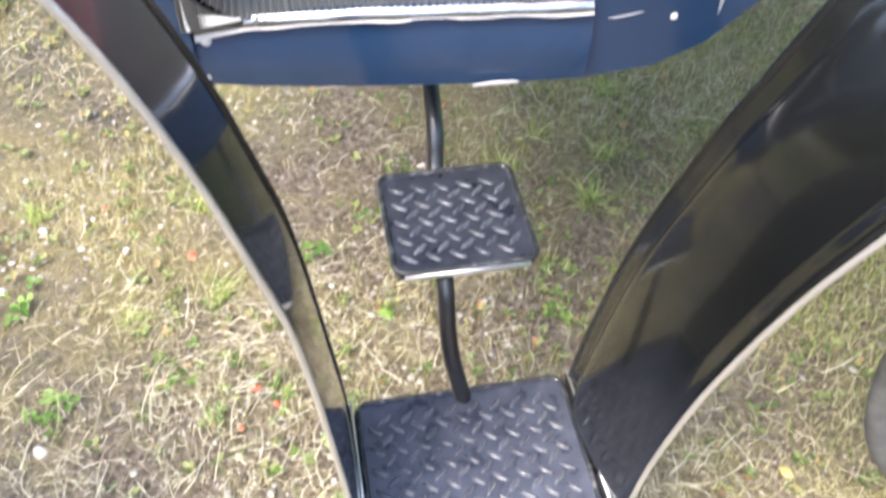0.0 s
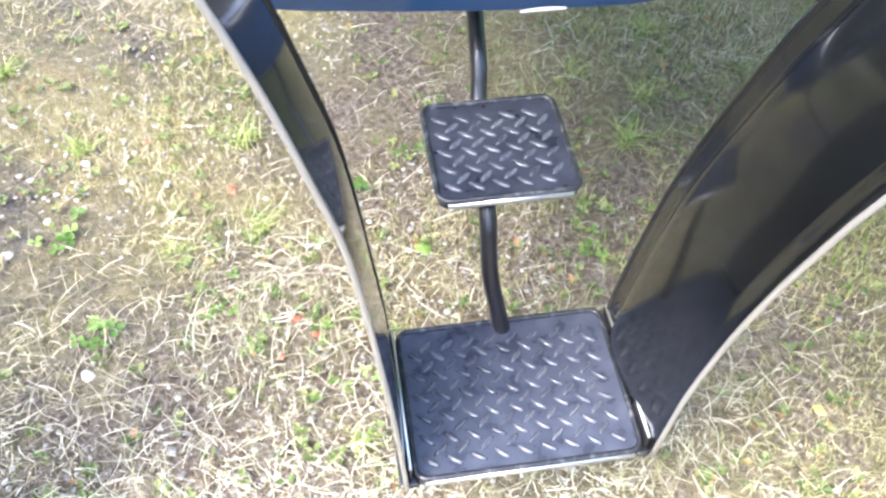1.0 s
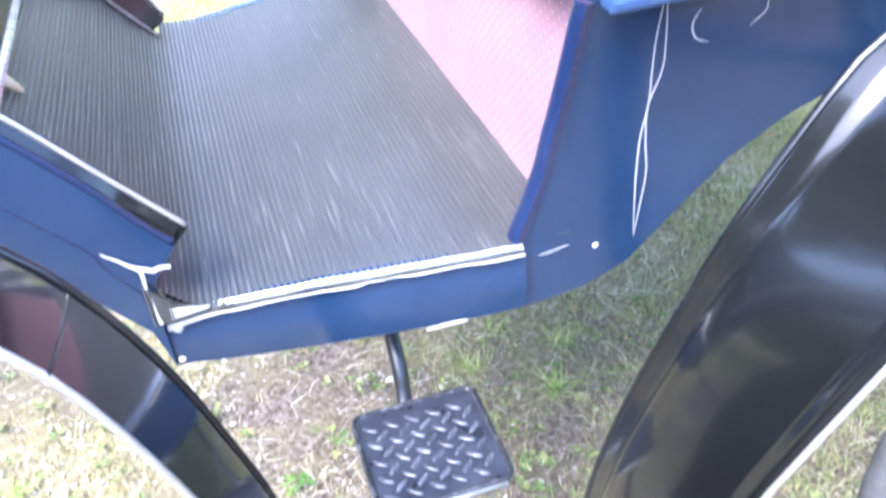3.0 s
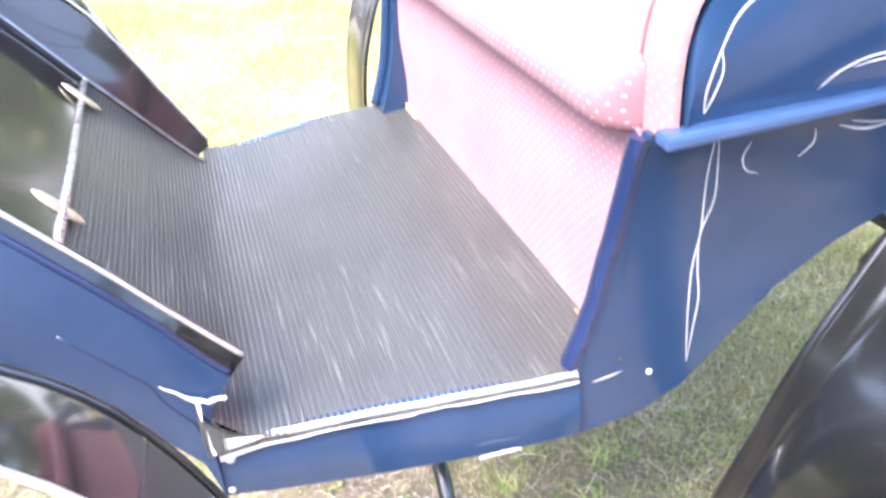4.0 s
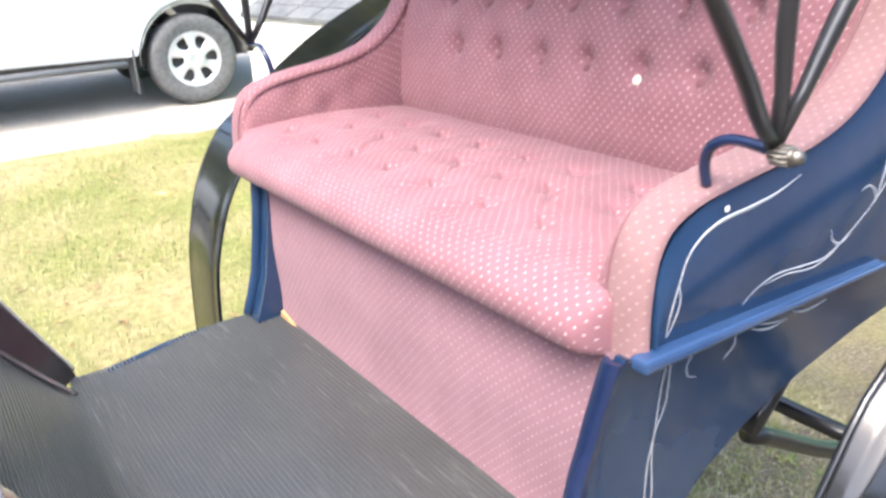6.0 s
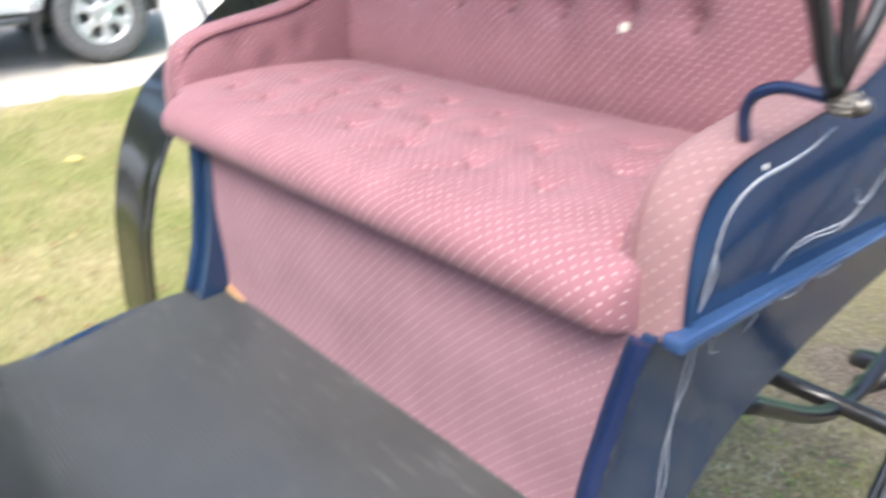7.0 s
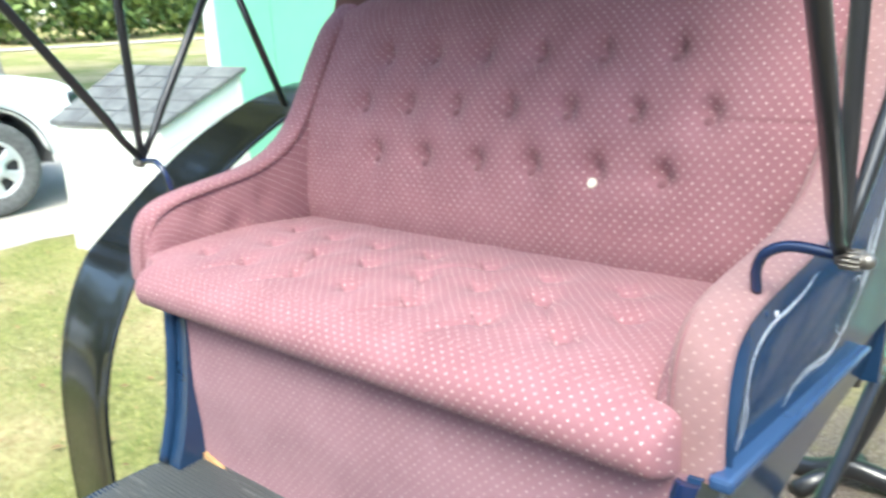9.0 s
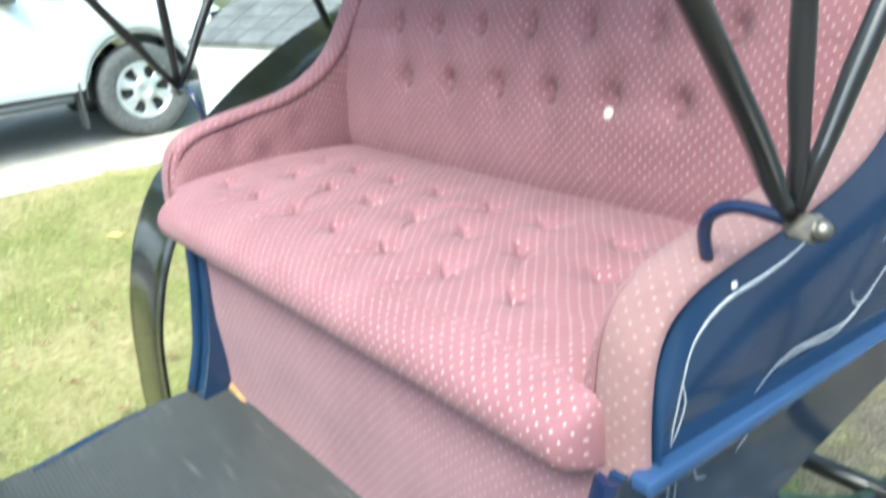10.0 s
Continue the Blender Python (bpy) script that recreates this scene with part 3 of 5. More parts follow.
    child("panel_lining", slab_mesh("panel_lining", lining, 18, 5, (0, 0.004 if side == 0 else -0.004, 0), BLACK), carriage, "glossy black inner lining")
    if side:
        foot = [(x, 0.996, z) for x, z in ((-0.413, 0.832), (-0.46, 0.884), (-0.52, 0.956), (-0.604, 1.056), (-0.72, 1.20), (-0.86, 1.372))]
        child("lining_bead", tube_mesh("lining_bead", spline(foot, 30), 0.0055, SMOOTH_ALU, 10), carriage, "bright bead along the foot of the lining")
    # moulding bar
    if side == 0:
        bm = bmesh.new()
        box(bm, (0.058, -0.092, 1.174), (0.56, -0.062, 1.193), 0.006)
        for v in bm.verts:
            thin = 1 - 0.55 * max(0.0, (v.co.x - 0.07) / 0.49)
            v.co.z = 1.184 + (v.co.z - 1.1835) * thin
            v.co.y = -0.062 + (v.co.y + 0.062) * (0.6 + 0.4 * thin)
        part("moulding", bm, LIGHT_BLUE, carriage, "light blue moulding bar")
    # studs
    for x, z, y, r in ((-0.444, 0.789, 0.0825, 0.0068), (-0.452, 0.734, 0.086, 0.005), (0.092, 0.838, -0.02, 0.0045), (0.2, 1.345, -0.0775, 0.0042)):
        bm = bmesh.new()
        bmesh.ops.create_uvsphere(bm, u_segments=10, v_segments=6, radius=r)
        for v in bm.verts:
            v.co = Vector((v.co.x + x, v.co.y * 0.5 + (mirror if z > 1.2 else low_mirror)(side, y), v.co.z + z))
        part("stud", bm, CHIPPED, carriage, "small bright stud", True)
    return


for side in (0, 1):
    body_side(side)


# white striping on the near panels
def stripe(points, width, taper=0.7):
    """A thin flat painted line that swells in the middle."""
    p = spline(points, 34)
    rad = [width * 0.4 * (0.2 + 0.8 * math.sin(math.pi * i / 33) ** taper) for i in range(34)]
    me = tube_mesh("pinstripe", p, rad, WHITE, 6, 1.0)
    co = np.array([v.co for v in me.vertices])
    base = np.repeat(p, 6, axis=0)
    co[:, 1] = base[:, 1] + (co[:, 1] - base[:, 1]) * 0.2
    me.vertices.foreach_set("co", co.ravel())
    return child("pinstripe", me, carriage, "hand-painted white line")


def on_low(x, z):
    return (x, low_y(z) - 0.0012, z)


def on_arm(x, z):
    top = lerp(ARM_TOP, x)
    return (x, -0.0685 - 0.01 * math.sin(math.pi * min(1, max(0, (z - 1.187) / max(0.02, top - 1.187)))), z)


# lower panel: two lines that cross and part again
stripe([on_low(x, z) for x, z in ((0.140, 1.170), (0.141, 1.12), (0.145, 1.075), (0.149, 1.03), (0.146, 0.985), (0.147, 0.93), (0.151, 0.875), (0.155, 0.825))], 0.0034, 0.4)
stripe([on_low(x, z) for x, z in ((0.143, 1.170), (0.153, 1.12), (0.158, 1.075), (0.149, 1.028), (0.154, 0.975), (0.161, 0.93), (0.159, 0.88), (0.155, 0.825))], 0.0034, 0.4)
# arm panel: the long S line with its eye, and the second scroll with leaves
stripe([on_arm(x, z) for x, z in ((0.121, 1.267), (0.131, 1.289), (0.145, 1.306), (0.169, 1.321), (0.201, 1.331), (0.25, 1.336), (0.30, 1.344), (0.347, 1.358))], 0.0085, 1.3)
stripe([on_arm(x, z) for x, z in ((0.110, 1.202), (0.108, 1.223), (0.113, 1.246), (0.122, 1.27), (0.134, 1.293))], 0.0032, 0.4)
stripe([on_arm(x, z) for x, z in ((0.110, 1.202), (0.118, 1.222), (0.125, 1.247), (0.122, 1.27))], 0.0030, 0.4)
stripe([on_arm(x, z) for x, z in ((0.247, 1.204), (0.273, 1.222), (0.31, 1.232), (0.366, 1.229), (0.413, 1.228), (0.448, 1.243), (0.484, 1.266), (0.52, 1.291))], 0.0036, 0.5)
stripe([on_arm(x, z) for x, z in ((0.285, 1.223), (0.332, 1.226), (0.389, 1.220), (0.43, 1.230), (0.452, 1.246))], 0.0034, 0.6)
stripe([on_arm(x, z) for x, z in ((0.515, 1.287), (0.528, 1.321), (0.540, 1.355), (0.563, 1.385))], 0.0062, 1.0)
stripe([on_arm(x, z) for x, z in ((0.505, 1.282), (0.54, 1.312), (0.572, 1.362), (0.612, 1.42))], 0.0062, 1.0)
stripe([on_arm(x, z) for x, z in ((0.478, 1.311), (0.495, 1.315), (0.511, 1.305), (0.517, 1.287))], 0.0032)
stripe([on_arm(x, z) for x, z in ((0.418, 1.268), (0.426, 1.251), (0.446, 1.242), (0.468, 1.25))], 0.0034)
stripe([on_low(x, z) for x, z in ((0.189, 1.147), (0.183, 1.129), (0.192, 1.109), (0.211, 1.100))], 0.0034)
stripe([on_low(x, z) for x, z in ((0.272, 1.147), (0.275, 1.128), (0.260, 1.111))], 0.0034)
stripe([on_low(x, z) for x, z in ((0.303, 1.145), (0.345, 1.132), (0.386, 1.134))], 0.0045, 0.9)
stripe([on_low(x, z) for x, z in ((0.318, 1.148), (0.35, 1.140), (0.384, 1.136))], 0.003, 0.9)
stripe([on_low(x, z) for x, z in ((0.392, 1.145), (0.428, 1.136), (0.477, 1.139))], 0.005, 0.9)
stripe([on_low(x, z) for x, z in ((0.018, 0.833), (0.032, 0.834), (0.046, 0.836), (0.062, 0.839))], 0.0034)

# rear of the body
child("back_panel", slab_mesh("back_panel", lambda u, v: (0.72 + 0.07 * math.sin(math.pi * v) * 0.6 + 0.05 * v, -0.055 + u * (2 * MID + 0.11), 1.06 + 0.66 * v), 6, 8, (0.02, 0, 0), BLUE), carriage, "glossy blue rear panel")
child("under_board", slab_mesh("under_board", lambda u, v: (0.05 + 0.72 * u, 0.005 + v * (2 * LOW_MID - 0.01), lerp(LOW_BOTTOM, 0.05 + 0.72 * u) + 0.012), 14, 1, (0, 0, 0.02), NAVY), carriage)

# seat box, cushion, backrest
child("seat_box", sheet_mesh("seat_box", lambda u, v: (BOX_X - 0.004 + 0.003 * math.sin(v * 9), low_y(FLOOR_Z + v * 0.33) + 0.019 + u * (1.017 - low_y(FLOOR_Z + v * 0.33)), FLOOR_Z - 0.004 + v * 0.33), 20, 8, PALE_CLOTH), carriage, "paler pink dotted cloth panel under the seat")
boxed("seat_frame", (BOX_X, 0.004, 0.862), (0.13, 1.045, 1.17), NAVY, carriage)
for y0, y1, seed in ((0.062, 0.125, 2.0), (0.955, 1.025, 7.0)):
    end = 1 if y0 > 0.5 else 0
    child("plywood_edge", slab_mesh("plywood_edge", lambda u, v: (BOX_X - 0.012, y0 + (y1 - y0) * u, FLOOR_Z - 0.006 + v * (0.005 + 0.016 * (u if end else 1 - u) + 0.006 * noise.noise((u * 7, seed, 0)))), 12, 2, (0.0075, 0, 0), PLY), carriage, "raw torn plywood showing below the cloth")

CUSH_BUTTONS = [(0.16, y) for y in (0.20, 0.34, 0.49, 0.64, 0.79, 0.944, 1.08)] + [(0.272, y) for y in (0.16, 0.314, 0.44, 0.57, 0.71, 0.86, 1.0)] + [(0.377, y) for y in (0.22, 0.37, 0.507, 0.65, 0.79, 0.93, 1.06)]


CREASES = [(0.16, y, 0.07, y + 0.05) for y in (0.34, 0.49, 0.79, 0.944)] + [(0.272, 0.314, 0.19, 0.24), (0.272, 0.57, 0.16, 0.49), (0.377, 0.507, 0.30, 0.58), (0.272, 0.86, 0.16, 0.79)]


def dimple(a, b, buttons, spread, depth):
    d = 0.0
    for p, q in buttons:
        r2 = ((a - p) ** 2 + (b - q) ** 2) / spread**2
        if r2 < 9:
            d = max(d, depth * (0.55 * math.exp(-r2 * 3.5) + 0.45 * math.exp(-r2 * 0.6)))
    return d


CUSH_PATH = spline([(0.10, 1.168), (0.05, 1.172), (0.022, 1.185), (0.012, 1.208), (0.018, 1.232), (0.045, 1.254), (0.09, 1.268), (0.16, 1.276), (0.28, 1.278), (0.40, 1.274), (0.50, 1.264), (0.56, 1.25)], 200)


def cushion(u, v):
    x, z = CUSH_PATH[int(round(v * 199))]
    over = 0.031 * min(1.0, max(0.0, (0.074 - x) / 0.008))
    y0, y1 = 0.004 - over, 2 * MID - 0.004 - 1.35 * over
    y = y0 + (y1 - y0) * u
    e = min(y - y0, y1 - y)
    round_off = 0.028 * max(0, 1 - e / 0.035) ** 2
    if x < 0.07:
        q = max(0.0, 1 - e / 0.03)
        turn = 1 - math.sqrt(max(0.0, 1 - q * q))
        return (x + (0.07 - x) * turn, y, z + (1.205 - z) * 0.35 * turn)
    if v > 0.28:
        z -= dimple(x + 0.003, y, CUSH_BUTTONS, 0.029, 0.023) + round_off
        z += 0.002 * noise.noise((x * 14, y * 14, 0))
        for n, (p, q) in enumerate(CUSH_BUTTONS):
            if abs(x - p) < 0.03 and abs(y - q) < 0.05:
                fold = p - 0.004 + 9.0 * (y - q) ** 2 + (0.2 - 0.1 * (n % 4)) * (y - q)
                z -= 0.014 * math.exp(-(((x - fold) / 0.0042) ** 2)) * max(0.0, 1 - ((y - q) / 0.032) ** 2)
        for xa, ya, xb, yb in CREASES:
            k = min(1.0, max(0.0, ((x - xa) * (xb - xa) + (y - ya) * (yb - ya)) / ((xb - xa) ** 2 + (yb - ya) ** 2)))
            d2 = (x - xa - k * (xb - xa)) ** 2 + (y - ya - k * (yb - ya)) ** 2
            z -= 0.010 * math.exp(-d2 / 0.0060**2) * (1 - 0.75 * k)
    else:
        x += round_off * 0.7
    return (x, y, z)


seat_cushion = child("seat_cushion", sheet_mesh("seat_cushion", cushion, 340, 199, CLOTH), carriage, "button-tufted pink dotted seat cushion")
for end in (0, 1):
    me = mesh_of("cushion_end", [cushion(end, k / 199) for k in range(200)] + [(0.3, cushion(end, 0.5)[1], 1.2)], [((k, k + 1, 200) if end else (k + 1, k, 200)) for k in range(199)], CLOTH, False, [(p[0], p[1]) for p in CUSH_PATH] + [(0.3, 1.2)])
    child("cushion_end", me, seat_cushion)

BACK_LINE = [(1.24, 0.512), (1.30, 0.503), (1.36, 0.508), (1.415, 0.517), (1.52, 0.553), (1.62, 0.612), (1.70, 0.662), (1.745, 0.694), (1.772, 0.725), (1.778, 0.765)]
ROW_D = [(1.418, y) for y in (0.957, 0.81, 0.665, 0.53, 0.387, 0.255)]
ROW_C = [(1.52, y) for y in (1.022, 0.884, 0.746, 0.609, 0.47, 0.331, 0.19)]
ROW_B = [(1.62, y) for y in (0.997, 0.855, 0.713, 0.571, 0.428, 0.28)]
BACK_BUTTONS = ROW_D + ROW_C + ROW_B
BACK_PATH = spline([(x, z) for z, x in BACK_LINE], 130)


def back_width(z):
    """The near edge of the back pad."""
    return lerp([(1.24, -0.03), (1.55, -0.02), (1.64, -0.04), (1.70, -0.04), (1.735, -0.01), (1.76, 0.045), (1.776, 0.12), (1.79, 0.2)], z)


def backrest(u, v):
    x, z = BACK_PATH[int(round(v * 129))]
    y0 = back_width(z)
    y = y0 + (2 * MID - 2 * y0) * u
    e = min(u, 1 - u) * (2 * MID)
    x += 0.03 * max(0, 1 - e / 0.03) ** 2
    pit = 0.0
    for zb, yb in BACK_BUTTONS:
        dz, dy = z - zb - 0.006, y - yb
        r2 = (dz / (0.024 if dz > 0 else 0.018)) ** 2 + (dy / 0.021) ** 2
        if r2 < 12:
            pit = max(pit, 0.023 * math.exp(-r2) + 0.008 * math.exp(-r2 * 0.2))
    x += pit
    seam = math.exp(-((z - 1.52) / 0.003) ** 2) * 0.004 * (1 if y > 1.04 or y < 0.16 else 0)
    if z > 1.62:
        for zb, yb in ROW_B:
            seam += 0.0035 * math.exp(-((y - yb) / 0.006) ** 2) * max(0, 1 - (z - 1.62) / 0.14)
    if 1.30 < z < 1.418:
        for zb, yb in ROW_D:
            seam += 0.003 * math.exp(-((y - yb - 0.05 * (1.418 - z)) / 0.007) ** 2) * max(0, 1 - (1.418 - z) / 0.09)
    x += seam + 0.0018 * noise.noise((z * 12, y * 12, 5))
    return (x, y, z)


back_pad = child("backrest", sheet_mesh("backrest", backrest, 300, 129, CLOTH), carriage, "button-tufted pink dotted backrest")
button_me = {}
for mat_name, mt in (("cloth", CLOTH_PLAIN), ("white", BUTTON)):
    bm = bmesh.new()
    bmesh.ops.create_uvsphere(bm, u_segments=10, v_segments=6, radius=0.0098)
    for v in bm.verts:
        v.co.z *= 0.42
    me = bpy.data.meshes.new("button")
    bm.to_mesh(me)
    bm.free()
    me.materials.append(mt)
    me.polygons.foreach_set("use_smooth", [True] * len(me.polygons))
    button_me[mat_name] = me
for z, y in BACK_BUTTONS:
    x = lerp(BACK_LINE, z)
    bare = (z, y) == ROW_D[4]
    child("button", button_me["white" if bare else "cloth"], back_pad, "bare pale button that has lost its cloth" if bare else "", pose(x + (0.006 if bare else 0.019), y, z - (0.012 if bare else 0.005), 0, -64, 0, ))
for x, y in CUSH_BUTTONS:
    child("button", button_me["cloth"], seat_cushion, "", pose(x, y, 1.2565) @ Matrix.Diagonal((0.75, 0.75, 0.75, 1)))

# arm rests
PAD_TOP = [(0.07, 1.176), (0.072, 1.25), (0.082, 1.305), (0.104, 1.342), (0.15, 1.366), (0.22, 1.38), (0.30, 1.391), (0.375, 1.405), (0.445, 1.432), (0.505, 1.48), (0.555, 1.55), (0.605, 1.635), (0.66, 1.71), (0.72, 1.755)]


def armrest(side):
    line = spline(PAD_TOP, 60)

    def pad(u, v):
        i = int(round(u * 59))
        x, z = line[i]
        a, b = line[max(0, i - 1)], line[min(59, i + 1)]
        t = np.array(b) - np.array(a)
        t /= np.linalg.norm(t)
        n = np.array((-t[1], t[0]))
        ang = math.pi * v
        y = -0.036 - 0.036 * math.cos(ang)
        off = 0.016 * math.sin(ang) ** 0.6 - 0.012
        return (x + n[0] * off, mirror(side, y) - 0.018 * side, max(z + n[1] * off, 1.176 + 0.03 * side))

    pad_ob = child("armrest", sheet_mesh("armrest", pad, 59, 14, EDGE_CLOTH if side == 0 else CLOTH), carriage, "faded pink padded arm edge" if side == 0 else "pink dotted padded arm edge")
    welt = [(x - 0.004, mirror(side, -0.012) - 0.018 * side, z - 0.002) for x, z in line if z > 1.176 + 0.03 * side and x < (0.1 if side else 9)]
    child("welt", tube_mesh("welt", welt, 0.0019, CLOTH_PLAIN, 6), pad_ob, "darker seam piping")

    def inner(u, v):
        i = int(round(u * 59))
        x, z = line[i]
        z0 = 1.18
        bulge = 0.022 * math.sin(math.pi * min(1, v * 1.0)) ** 0.7
        zz = z0 + (z - 0.004 - z0) * v
        bulge -= dimple(x, zz, [(0.22, 1.325), (0.38, 1.33), (0.30, 1.29)], 0.03, 0.012)
        return (x + 0.002, mirror(side, -0.006 + bulge) - 0.012 * side, zz)

    child("arm_lining", sheet_mesh("arm_lining", inner, 59, 14, CLOTH), pad_ob, "pink dotted arm lining")
    return pad_ob


for side in (0, 1):
    armrest(side)

# ---- hood irons and hood ----
HINGE = (0.173, -0.152, 1.431)


def hood_iron(side):
    y = mirror(side, HINGE[1]) + 0.008 * side
    out = -1 if side == 0 else 1
    hx, hz = HINGE[0] + 0.016 * side, HINGE[2]
    bracket = [(hx + 0.008, mirror(side, -0.06), 1.374), (hx + 0.002, mirror(side, -0.061), 1.404), (hx - 0.002, mirror(side, -0.073), 1.426), (hx, mirror(side, -0.1), 1.437), (hx, y, 1.434)]
    rod("prop_bracket", spline(bracket, 22), 0.0068, NAVY, carriage, "bent iron bracket on the arm")
    bm = bmesh.new()
    bmesh.ops.create_cone(bm, segments=14, radius1=0.0125, radius2=0.0125, depth=0.03, cap_ends=True)
    bmesh.ops.bevel(bm, geom=bm.edges[:], offset=0.004, segments=2, affect="EDGES")
    bmesh.ops.transform(bm, matrix=pose(hx, y + 0.012 * out, hz, 90, 0, 0), verts=bm.verts)
    nut = part("prop_joint", bm, STEEL, carriage, "bare metal pivot joint", True)
    bm = bmesh.new()
    bmesh.ops.create_uvsphere(bm, u_segments=12, v_segments=8, radius=0.009)
    bmesh.ops.transform(bm, matrix=pose(hx, y + 0.028 * out, hz), verts=bm.verts)
    part("joint_cap", bm, STEEL, nut, "", True)
    for dx, dy in ((-0.86, -0.165), (0.02, -0.012), (0.52, -0.13)) if side == 0 else ((-0.70, 0.0), (0.0, 0.0), (0.61, 0.0)):
        a = np.array((hx, y, hz + 0.008))
        rise = (0.33, 0.62)[side] if dx < -0.5 else 0.74
        b = np.array((hx + dx * rise, y + dy * rise * (1 if side == 0 else -1), hz + rise))
        way = (b - a) / np.linalg.norm(b - a)
        mid = a + way * 0.03 + np.array((np.sign(dx) * 0.006, 0, 0))
        line = list(spline([a, mid, a + way * 0.12, b], 14))
        if dx < -0.5:
            line += [tuple(b + np.array((-0.02, 0, 0.06))), tuple(b + np.array((0.06 + 0.1 * side, 0, 0.43 - 0.26 * side)))]
        rod("hood_bow_iron", line, [0.0085] * 2 + [0.0105] * (len(line) - 2), IRON, carriage, "black painted hood iron")
    lower = (0.56, mirror(side, -0.1), 1.52)
    upper = (0.45, mirror(side, -0.14), 1.87)
    if side:
        rod("hood_stay", [upper, lower], 0.0095, IRON, carriage, "black hood stay")


for side in (0, 1):
    hood_iron(side)


def canopy(u, v):
    x = -0.06 + 0.83 * u
    y = -0.125 + (2 * MID + 0.25) * v
    return (x, y, 2.18 + 0.10 * math.sin(math.pi * u) + 0.07 * math.sin(math.pi * v))


child("hood", slab_mesh("hood", canopy, 12, 10, (0, 0, 0.008), HOOD), carriage, "raised black hood cover")
child("hood_curtain", slab_mesh("hood_curtain", lambda u, v: (0.76 + 0.05 * math.sin(math.pi * v), -0.12 + (2 * MID + 0.24) * u, 1.74 + 0.46 * v), 8, 6, (0.008, 0, 0), CURTAIN), carriage, "red-brown hood back curtain")

# ---- steps ----
lug_bm = bmesh.new()
bmesh.ops.create_uvsphere(lug_bm, u_segments=8, v_segments=4, radius=1.0)
for v in lug_bm.verts:
    v.co = Vector((v.co.x * 0.0140, v.co.y * 0.0042, max(0.0, v.co.z) * 0.0024))
lug_me = bpy.data.meshes.new("tread_lug")
lug_bm.to_mesh(lug_me)
lug_bm.free()
lug_me.materials.append(LUG)
lug_me.polygons.foreach_set("use_smooth", [True] * len(lug_me.polygons))


def tread_step(name, x0, x1, y0, y1, z, label, surface, thick=0.014):
    bm = bmesh.new()
    r = 0.018
    pts = []
    for cx, cy, a0 in ((x1 - r, y1 - r, 0), (x0 + r, y1 - r, 90), (x0 + r, y0 + r, 180), (x1 - r, y0 + r, 270)):
        for k in range(6):
            a = radians(a0 + 18 * k)
            pts.append((cx + r * math.cos(a), cy + r * math.sin(a)))
    face = bm.faces.new([bm.verts.new((x, y, z)) for x, y in pts])
    ext = bmesh.ops.extrude_face_region(bm, geom=[face])
    bmesh.ops.translate(bm, vec=(0, 0, -thick), verts=[g for g in ext["geom"] if isinstance(g, bmesh.types.BMVert)])
    bmesh.ops.recalc_face_normals(bm, faces=bm.faces)
    plate = part(name, bm, surface, carriage, label)
    ring = [(x, y, z + 0.001) for x, y in pts]
    child("step_rim", tube_mesh("step_rim", ring, 0.0042, RIM, 8, 1.0, True), plate, "raised black rim with chipped paint")
    front = [(x0 + 0.012, y0 - 0.002, z - 0.005), (x1 - 0.012, y0 - 0.002, z - 0.005)]
    child("step_edge", tube_mesh("step_edge", front, 0.005, BEAD, 6, 1.0), plate, "worn bright front edge")
    pitch = 0.0325
    i = 0
    y = y0 + 0.024
    while y < y1 - 0.018:
        x = x0 + 0.022 + (pitch / 2 if i % 2 else 0)
        while x < x1 - 0.018:
            turn = 42 if i % 2 else -38
            child("tread_lug", lug_me, plate, "", pose(x + random.uniform(-1, 1) * 0.0008, y, z, 0, 0, turn + random.uniform(-5, 5)))
            x += pitch
        y += pitch * 0.5
        i += 1
    return plate


tread_step("upper_step", -0.249, -0.057, -0.105, 0.080, 0.54, "small black diamond-plate step", SHADED_TREAD)
tread_step("lower_step", -0.317, -0.007, -0.372, -0.138, 0.296, "black diamond-plate step between the fenders", TREAD)
rod("step_iron", spline([(-0.155, 0.30, 0.72), (-0.157, 0.13, 0.58), (-0.163, 0.085, 0.522), (-0.172, 0.0, 0.508), (-0.178, -0.08, 0.485), (-0.178, -0.125, 0.40), (-0.166, -0.142, 0.33), (-0.155, -0.155, 0.268)], 40), 0.0125, IRON, carriage, "bent black step iron")
rod("step_cross_iron", [(-0.16, 0.28, 0.70), (-0.16, 0.30, 0.82)], 0.0125, IRON, carriage)


